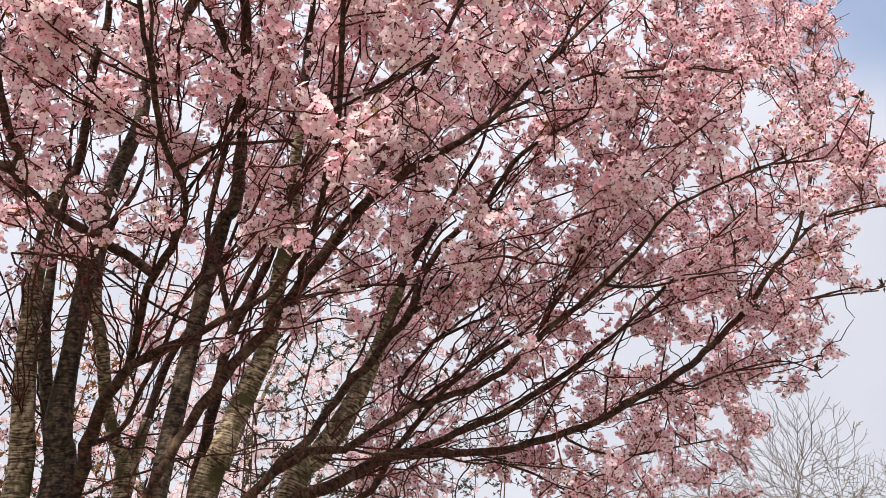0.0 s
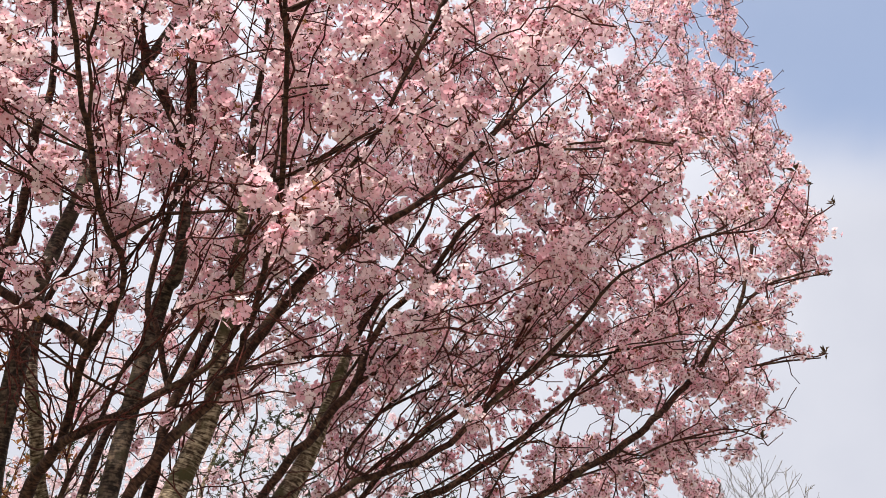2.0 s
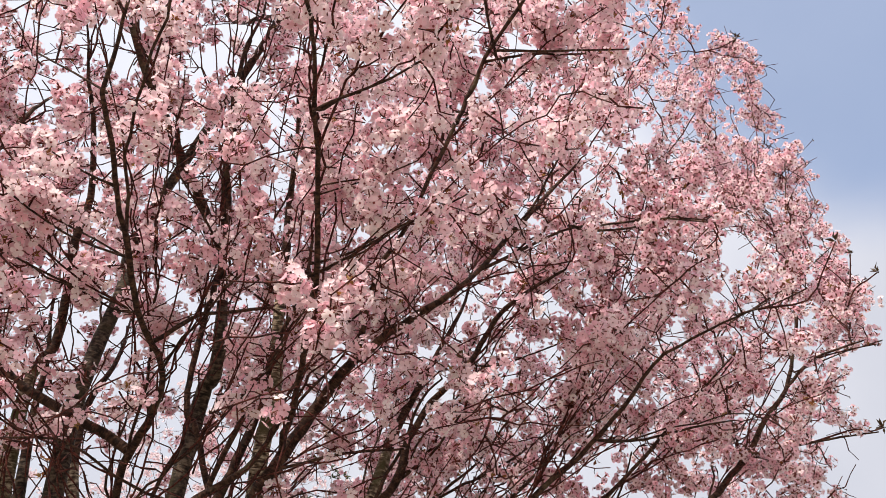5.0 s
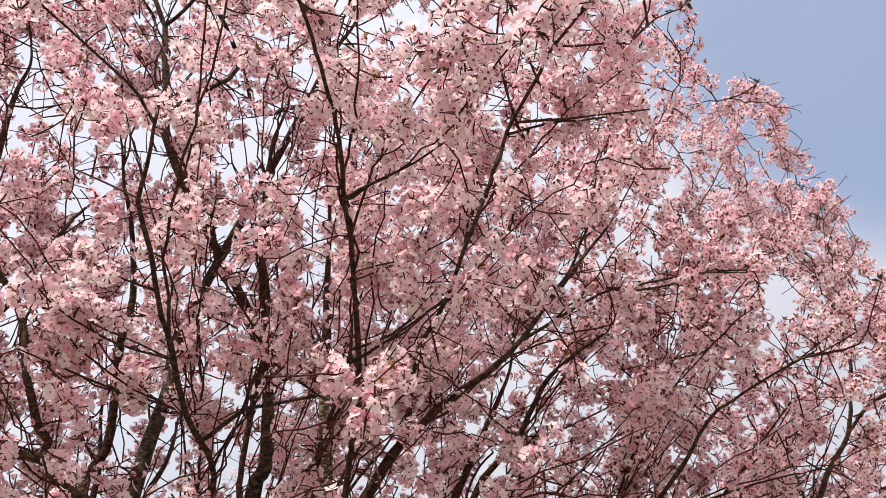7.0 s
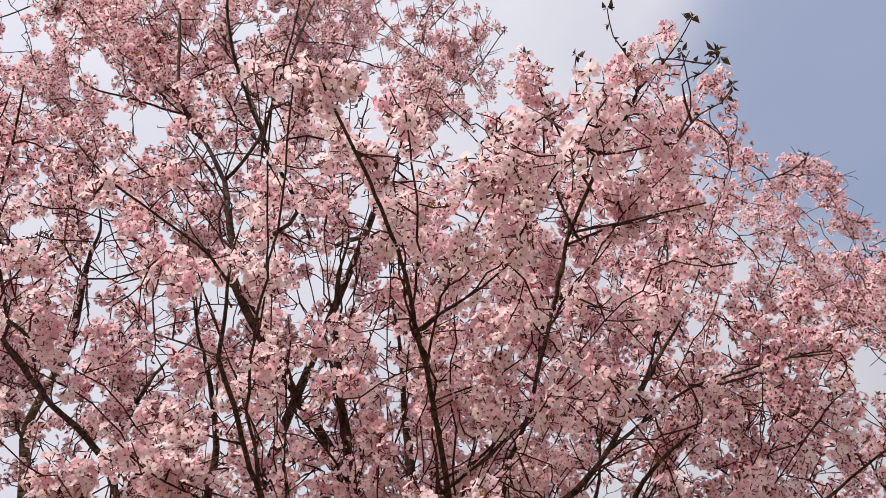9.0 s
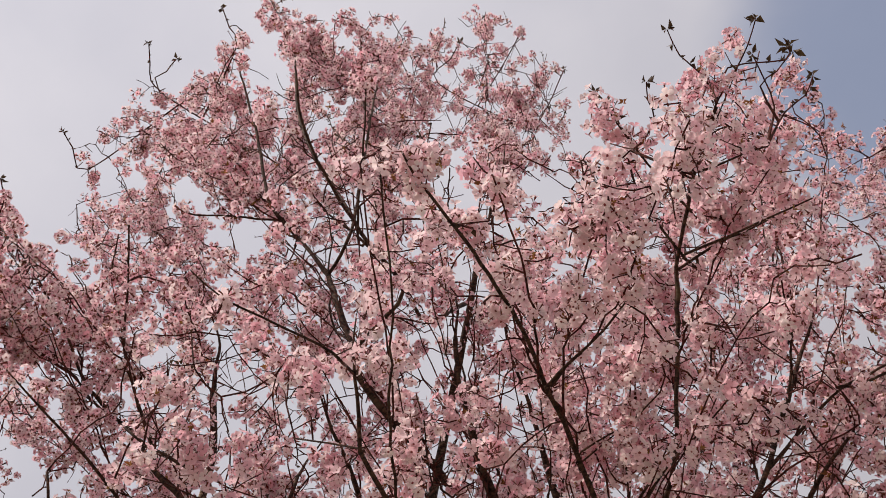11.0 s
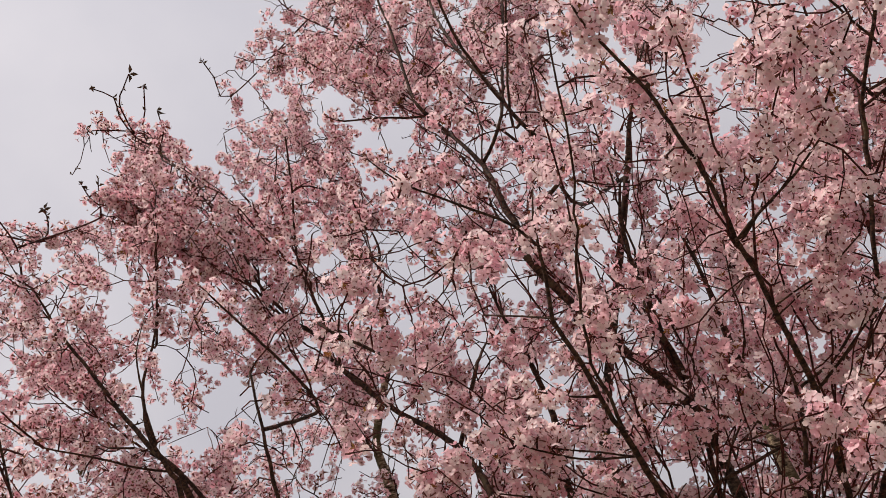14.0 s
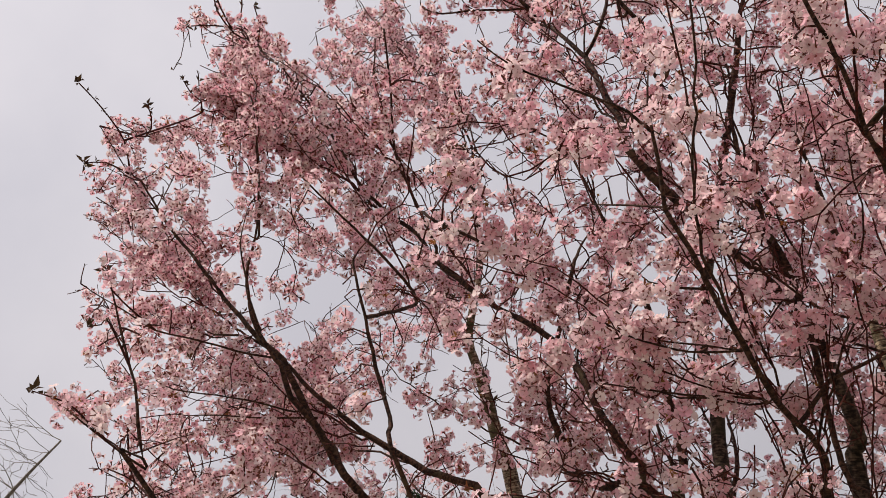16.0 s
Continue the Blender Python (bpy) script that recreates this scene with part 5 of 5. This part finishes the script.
great.limb((-1.28, 2.47, 5.98, 0.0133), (-1.33, 2.27, 6.18, 0.0118), (-1.43, 2.05, 6.36, 0.0103), (-1.52, 1.91, 6.49, 0.0087))
great.limb((-2.66, 1.32, 3.94, 0.0058), (-2.71, 1.22, 3.90, 0.0051), (-2.79, 1.04, 3.88, 0.0044), (-2.86, 0.88, 3.85, 0.0037), (-2.87, 0.76, 3.85, 0.0030), (-2.89, 0.60, 3.85, 0.0023))
great.limb((-2.66, 1.46, 3.75, 0.0046), (-2.71, 1.31, 3.72, 0.0040), (-2.76, 1.17, 3.68, 0.0034), (-2.81, 1.02, 3.63, 0.0028), (-2.80, 0.94, 3.61, 0.0022))
great.limb((-2.60, 1.53, 3.74, 0.0046), (-2.72, 1.39, 3.70, 0.0038), (-2.85, 1.22, 3.66, 0.0031), (-2.90, 1.16, 3.64, 0.0023))
great.limb((-0.95, 1.83, 3.26, 0.0042), (-1.11, 1.70, 3.26, 0.0036), (-1.20, 1.59, 3.25, 0.0030), (-1.26, 1.51, 3.24, 0.0024))
great.limb((-0.92, 1.68, 3.31, 0.0041), (-1.03, 1.58, 3.29, 0.0036), (-1.07, 1.51, 3.28, 0.0032), (-1.13, 1.41, 3.28, 0.0027), (-1.16, 1.30, 3.29, 0.0023))
great.limb((-0.88, 1.44, 3.33, 0.0039), (-0.93, 1.37, 3.30, 0.0030), (-0.97, 1.28, 3.27, 0.0022))
great.limb((-0.35, 1.36, 3.52, 0.0054), (-0.30, 1.34, 3.54, 0.0046), (-0.25, 1.33, 3.55, 0.0039))
great.limb((-0.93, 1.99, 3.26, 0.0088), (-0.87, 2.00, 3.32, 0.0081), (-0.81, 2.01, 3.39, 0.0073), (-0.73, 2.05, 3.43, 0.0064), (-0.61, 2.08, 3.47, 0.0056))
great.limb((-2.58, 1.65, 3.59, 0.0159), (-2.59, 1.51, 3.70, 0.0145), (-2.61, 1.39, 3.76, 0.0130), (-2.60, 1.30, 3.84, 0.0116), (-2.60, 1.24, 3.88, 0.0102))
great.limb((-1.38, 1.26, 5.33, 0.0067), (-1.44, 1.22, 5.32, 0.0060), (-1.56, 1.12, 5.31, 0.0053), (-1.69, 1.02, 5.28, 0.0047), (-1.74, 0.95, 5.28, 0.0040))
great.limb((-0.94, 1.20, 4.78, 0.0079), (-0.95, 0.94, 4.87, 0.0071), (-0.93, 0.82, 4.91, 0.0062), (-0.91, 0.74, 4.94, 0.0054), (-0.85, 0.62, 4.99, 0.0045))
great.limb((0.24, 1.27, 4.05, 0.0044), (0.32, 1.28, 4.04, 0.0039), (0.40, 1.28, 4.03, 0.0033), (0.47, 1.28, 4.01, 0.0027))
great.limb((0.14, 1.62, 4.08, 0.0057), (0.10, 1.47, 4.15, 0.0050), (0.09, 1.31, 4.22, 0.0042), (0.13, 1.13, 4.28, 0.0035), (0.12, 1.05, 4.29, 0.0028))
great.limb((0.13, 1.57, 4.11, 0.0057), (0.27, 1.57, 4.10, 0.0048), (0.42, 1.56, 4.08, 0.0038), (0.55, 1.55, 4.06, 0.0029))
great.limb((0.38, 2.20, 3.94, 0.0063), (0.48, 2.23, 3.94, 0.0056), (0.61, 2.24, 3.96, 0.0048), (0.74, 2.23, 3.99, 0.0041), (0.89, 2.24, 3.99, 0.0033))
great.shoot((0.13, 1.13, 4.28, 0.0028), (0.13, 1.08, 4.30, 0.0023), (0.11, 1.01, 4.33, 0.0019))
great.shoot((0.40, 1.13, 4.11, 0.0027), (0.40, 1.04, 4.16, 0.0024), (0.37, 0.97, 4.19, 0.0021), (0.37, 0.89, 4.22, 0.0018))
great.shoot((0.40, 1.13, 4.11, 0.0027), (0.49, 1.07, 4.13, 0.0024), (0.55, 1.02, 4.14, 0.0021), (0.60, 0.96, 4.15, 0.0018))
great.shoot((0.56, 1.25, 4.15, 0.0028), (0.57, 1.17, 4.19, 0.0023), (0.57, 1.09, 4.22, 0.0019))
great.shoot((0.58, 1.27, 4.13, 0.0028), (0.65, 1.25, 4.13, 0.0023), (0.69, 1.21, 4.14, 0.0019))
great.shoot((0.48, 1.07, 4.17, 0.0027), (0.63, 1.11, 4.12, 0.0023), (0.65, 1.08, 4.13, 0.0018))
great.shoot((0.55, 1.18, 4.18, 0.0028), (0.61, 1.16, 4.18, 0.0023), (0.67, 1.12, 4.18, 0.0019))
great.shoot((1.36, 2.87, 6.10, 0.0053), (1.49, 2.84, 6.09, 0.0044), (1.58, 2.78, 6.09, 0.0035))
great.shoot((0.23, 1.15, 4.24, 0.0028), (0.24, 1.09, 4.27, 0.0023), (0.26, 1.04, 4.29, 0.0019))
great.shoot((-0.32, 2.57, 7.95, 0.0066), (-0.10, 2.44, 8.01, 0.0058), (0.02, 2.35, 8.05, 0.0051), (0.11, 2.28, 8.07, 0.0044))
great.shoot((-0.80, 1.98, 8.32, 0.0068), (-0.62, 1.87, 8.37, 0.0056), (-0.50, 1.80, 8.40, 0.0045))
great.shoot((-0.29, 2.14, 8.44, 0.0069), (-0.11, 2.03, 8.48, 0.0057), (-0.04, 1.97, 8.50, 0.0046))
great.shoot((-2.23, 0.77, 7.15, 0.0057), (-2.13, 0.70, 7.20, 0.0048), (-2.04, 0.67, 7.24, 0.0038))
great.shoot((-2.25, 0.70, 7.19, 0.0058), (-2.20, 0.61, 7.23, 0.0048), (-2.14, 0.51, 7.26, 0.0039))
great.shoot((-2.91, 0.95, 7.04, 0.0059), (-2.91, 0.79, 7.07, 0.0050), (-2.90, 0.68, 7.09, 0.0040))
great.shoot((-1.64, 0.78, 7.13, 0.0055), (-1.61, 0.66, 7.16, 0.0046), (-1.58, 0.54, 7.18, 0.0037))
great.shoot((-3.02, 0.43, 4.77, 0.0041), (-2.99, 0.27, 4.81, 0.0034), (-2.98, 0.13, 4.83, 0.0027))
great.shoot((-3.30, 0.56, 5.22, 0.0046), (-3.23, 0.52, 5.28, 0.0038), (-3.21, 0.46, 5.31, 0.0031))
great.shoot((-3.05, 0.53, 4.65, 0.0040), (-3.08, 0.43, 4.65, 0.0034), (-3.13, 0.36, 4.61, 0.0027))
great.shoot((-2.73, 0.57, 5.67, 0.0046), (-2.65, 0.48, 5.73, 0.0039), (-2.58, 0.39, 5.79, 0.0031))
great.shoot((-2.76, 0.54, 5.66, 0.0046), (-2.75, 0.41, 5.69, 0.0041), (-2.71, 0.33, 5.72, 0.0036), (-2.75, 0.22, 5.70, 0.0031))
great.shoot((-2.71, 0.37, 5.71, 0.0046), (-2.65, 0.33, 5.75, 0.0039), (-2.59, 0.30, 5.79, 0.0031))
great.shoot((-2.72, 0.56, 5.68, 0.0046), (-2.80, 0.45, 5.65, 0.0039), (-2.89, 0.35, 5.60, 0.0031))
great.shoot((-2.91, 0.64, 5.17, 0.0043), (-2.89, 0.54, 5.20, 0.0036), (-2.88, 0.48, 5.22, 0.0029))
great.shoot((-2.72, 0.66, 5.66, 0.0046), (-2.66, 0.62, 5.71, 0.0039), (-2.61, 0.52, 5.75, 0.0031))
great.shoot((-2.49, 0.59, 3.45, 0.0029), (-2.51, 0.58, 3.44, 0.0024), (-2.53, 0.55, 3.42, 0.0019))
great.shoot((-2.86, 0.72, 3.87, 0.0034), (-2.86, 0.63, 3.90, 0.0029), (-2.84, 0.60, 3.93, 0.0023))
great.shoot((-2.56, 0.64, 3.17, 0.0028), (-2.57, 0.58, 3.17, 0.0023), (-2.60, 0.52, 3.17, 0.0019))
great.shoot((1.20, 2.36, 3.69, 0.0033), (1.25, 2.28, 3.75, 0.0027), (1.29, 2.19, 3.81, 0.0022))
great.shoot((1.93, 3.51, 4.62, 0.0048), (1.96, 3.41, 4.72, 0.0040), (1.97, 3.30, 4.84, 0.0032))
great.shoot((1.98, 3.42, 4.70, 0.0048), (2.03, 3.37, 4.71, 0.0040), (2.08, 3.33, 4.73, 0.0032))
great.shoot((1.63, 3.38, 4.22, 0.0044), (1.77, 3.31, 4.22, 0.0037), (1.88, 3.26, 4.21, 0.0029))
great.shoot((1.72, 3.44, 3.87, 0.0043), (1.78, 3.43, 3.85, 0.0036), (1.83, 3.40, 3.85, 0.0029))
great.shoot((1.31, 3.47, 3.49, 0.0040), (1.40, 3.45, 3.46, 0.0033), (1.46, 3.45, 3.43, 0.0027))
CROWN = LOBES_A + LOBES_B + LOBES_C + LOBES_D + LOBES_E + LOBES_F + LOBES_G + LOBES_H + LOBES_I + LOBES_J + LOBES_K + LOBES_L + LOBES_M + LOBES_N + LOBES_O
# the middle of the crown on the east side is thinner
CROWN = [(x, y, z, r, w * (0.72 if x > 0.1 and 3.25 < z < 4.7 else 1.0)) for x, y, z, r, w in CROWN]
great.wood.laid = len(great.wood.p)
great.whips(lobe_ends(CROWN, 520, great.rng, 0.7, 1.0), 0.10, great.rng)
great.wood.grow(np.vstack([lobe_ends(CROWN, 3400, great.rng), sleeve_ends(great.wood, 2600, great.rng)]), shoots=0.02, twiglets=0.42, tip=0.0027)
clothe(great.wood, great.tree, BARK_TWIG, BARK_LIMB)
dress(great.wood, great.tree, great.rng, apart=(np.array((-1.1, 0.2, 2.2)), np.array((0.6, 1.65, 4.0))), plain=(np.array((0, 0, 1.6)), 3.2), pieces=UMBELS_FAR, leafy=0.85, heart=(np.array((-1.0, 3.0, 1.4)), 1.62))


# ---------------------------------------------------------------- trees behind
def forked_way(base, top, r0, r1, rng, sway=0.25, n=5):
    a, b = np.array(base, float), np.array(top, float)
    out = []
    for k in range(n + 1):
        t = k / n
        p = a + (b - a) * t + np.array((*rng.normal(size=2) * sway * math.sin(math.pi * t), 0))
        out.append((*p, r0 + (r1 - r0) * t))
    return out


def ball_ends(centre, radii, count, rng):
    d = rng.normal(size=(count, 3))
    d /= np.linalg.norm(d, axis=1)[:, None]
    return np.array(centre) + d * np.array(radii) * (rng.random(count) ** 0.45)[:, None]


def cherry_behind(at, height, spread, seed, ends):
    t = Cherry((*at, 0.0), "cherry tree in pale pink blossom standing behind", seed)
    x, y = at
    for k in range(4):
        a = k * 1.7 + t.rng.uniform(0, 0.8)
        top = (x + spread * 0.5 * math.cos(a), y + spread * 0.5 * math.sin(a), height * 0.8)
        way = forked_way((x + 0.12 * math.cos(a), y + 0.12 * math.sin(a), height * 0.18), top, 0.07, 0.015, t.rng, 0.12)
        t.stem(*way)
        for j in (2, 3, 4):
            p = np.array(way[j][:3])
            b = a + t.rng.uniform(-1.2, 1.2)
            q = p + np.array((math.cos(b), math.sin(b), 0.7)) * spread * 0.45
            t.limb(*forked_way(p, q, 0.02, 0.005, t.rng, 0.06, 4))
    t.wood.grow(ball_ends((x, y, height * 0.62), (spread, spread, height * 0.38), ends, t.rng), step=0.11, tip=0.002)
    clothe(t.wood, t.tree, BARK_TWIG, BARK_LIMB, 0.006, 3)
    dress(t.wood, t.tree, t.rng, thickest=0.012, full=0.9, plain=(np.array((0, 0, 1.6)), 1.0), leafy=0.1, copies=1, pieces=UMBELS_BACK, mats=[PETAL_PALE, EYE_RED, STALK])


def bare_tree(at, height, spread, seed, ends=2300, tip=0.0032):
    tree = thing("bare_tree", (*at, 0.0), "bare pale grey tree with fine upright twigs, not yet in leaf", "tree", "bare trees")
    off, rng, wood = np.array((*at, 0.0)), np.random.default_rng(seed), Wood(seed + 1)
    x, y = at
    ways = [forked_way((x, y, -0.05), (x + rng.normal() * 0.3, y + rng.normal() * 0.3, height * 0.75), 0.16, 0.03, rng, 0.15, 6)]
    for k in range(7):
        p = np.array(ways[0][2 + k % 4][:3])
        a = k * 2.4 + rng.uniform(-0.4, 0.4)
        q = p + np.array((math.cos(a) * spread * 0.6, math.sin(a) * spread * 0.6, height * rng.uniform(0.22, 0.4)))
        ways.append(forked_way(p, q, 0.06, 0.014, rng, 0.12, 5))
    for k, way in enumerate(ways):
        line = smooth_line(way, 0.2)
        wood.lay(line)
        s = Soup()
        s.tube(line[:, :3] - off, line[:, 3], 9, 0.03, rng)
        part("limb" if k else "trunk", s.mesh("limb" if k else "trunk", [BARK_GREY]), tree)
    wood.grow(ball_ends((x, y, height * 0.68), (spread, spread, height * 0.36), ends, rng), step=0.2, tip=tip, wild=0.015, bare=0.2, frugal=0.75, twiglets=0.0, rise=0.35)
    clothe(wood, tree, BARK_GREY, BARK_GREY, 0.0115, 3)


def leafing_shrub(at, height, spread, seed, ends=160, leaf=None, label="tall thin shrub coming into small dull green leaf", look_of="small dull green leaves"):
    tree = thing("leafing_shrub", (*at, 0.0), label, "shrub", "leafing shrubs")
    off, rng, wood = np.array((*at, 0.0)), np.random.default_rng(seed), Wood(seed + 1)
    x, y = at
    for k in range(7):
        a = k * 0.9 + rng.uniform(0, 0.5)
        top = (x + spread * 0.7 * math.cos(a), y + spread * 0.7 * math.sin(a), height * rng.uniform(0.75, 1.0))
        line = smooth_line(forked_way((x + 0.1 * math.cos(a), y + 0.1 * math.sin(a), -0.05), top, 0.018, 0.003, rng, 0.08, 5), 0.1)
        wood.lay(line)
        s = Soup()
        s.tube(line[:, :3] - off, line[:, 3], 6)
        part("stem", s.mesh("stem", [BARK_LIMB]), tree)
    wood.grow(ball_ends((x, y, height * 0.72), (spread, spread, height * 0.3), ends, rng), step=0.1, tip=0.002, bare=0.05)
    clothe(wood, tree, BARK_TWIG, BARK_LIMB, 0.008, 3)
    t = np.array([wood.p[i] for i in range(len(wood.p)) if not wood.limb[i] and rng.random() < 0.9])
    part("foliage", scatter("foliage", TUFTS, rng.integers(0, 4, len(t)), t - off, turns(rng, len(t), 0.8), rng.uniform(1.2, 2.2, len(t)), [leaf or LEAF_GREEN]), tree, look_of, "stuff")


cherry_behind((-3.4, 11.2), 9.2, 3.7, 31, 2700)
cherry_behind((-8.2, 7.2), 9.2, 2.7, 41, 650)
bare_tree((5.9, 15.8), 9.5, 1.8, 51, 3200, 0.0042)
bare_tree((8.3, 17.6), 9.0, 1.7, 53, 3000, 0.0042)
bare_tree((3.9, 16.6), 9.0, 1.9, 55, 2800, 0.0042)
bare_tree((-13.2, 3.0), 9.5, 1.7, 57)
leafing_shrub((-1.3, 6.2), 5.4, 0.8, 61, 800)
leafing_shrub((-0.3, 6.8), 5.2, 0.85, 63, 650)
leafing_shrub((-2.6, 6.0), 4.8, 0.75, 65, 420)
leafing_shrub((-2.40, 4.26), 4.35, 0.6, 67, 420, LEAF, "shrub with reddish brown young leaves", "reddish brown young leaves")


def conifer(at, height, seed):
    """A slender conifer: a straight trunk, drooping whorled branches, needle sprays along them."""
    tree = thing("conifer_tree", (*at, 0.0), "slender dark green conifer with a pointed top", "tree")
    rng = np.random.default_rng(seed)
    s = Soup()
    s.tube([(0, 0, -0.05), (0.02, 0, height * 0.5), (0, 0.01, height)], [0.16, 0.08, 0.006], 8)
    part("trunk", s.mesh("trunk", [BARK_DARK]), tree)
    wood, sprays = Soup(), []
    for z in np.arange(height * 0.3, height - 0.05, 0.3):
        long = (height - z) * 0.26 + 0.08
        for k in range(6):
            a = rng.uniform(0, 6.283)
            tip = np.array((math.cos(a) * long, math.sin(a) * long, z - long * 0.15))
            mid = np.array((math.cos(a) * long * 0.5, math.sin(a) * long * 0.5, z + 0.02))
            wood.tube([(0, 0, z), mid, tip], [0.012, 0.008, 0.003], 4)
            for t in np.linspace(0.25, 1.0, max(4, int(long / 0.06))):
                sprays.append(np.array((0, 0, z)) * (1 - t) + tip * t + rng.normal(size=3) * 0.04)
    sprays = np.array(sprays + [(0, 0, height - q) for q in (0.0, 0.06, 0.12, 0.2)])
    n = len(sprays)
    part("branch_growth", wood.mesh("branch_growth", [BARK_DARK]), tree, "thin whorled branches", "stuff")
    part("needle_growth", scatter("needle_growth", TUFTS, rng.integers(0, 4, n), sprays, turns(rng, n), rng.uniform(3.0, 5.5, n), [NEEDLE]), tree, "dark green needle sprays", "stuff")


conifer((-10.55, 9.53), 11.07, 71)
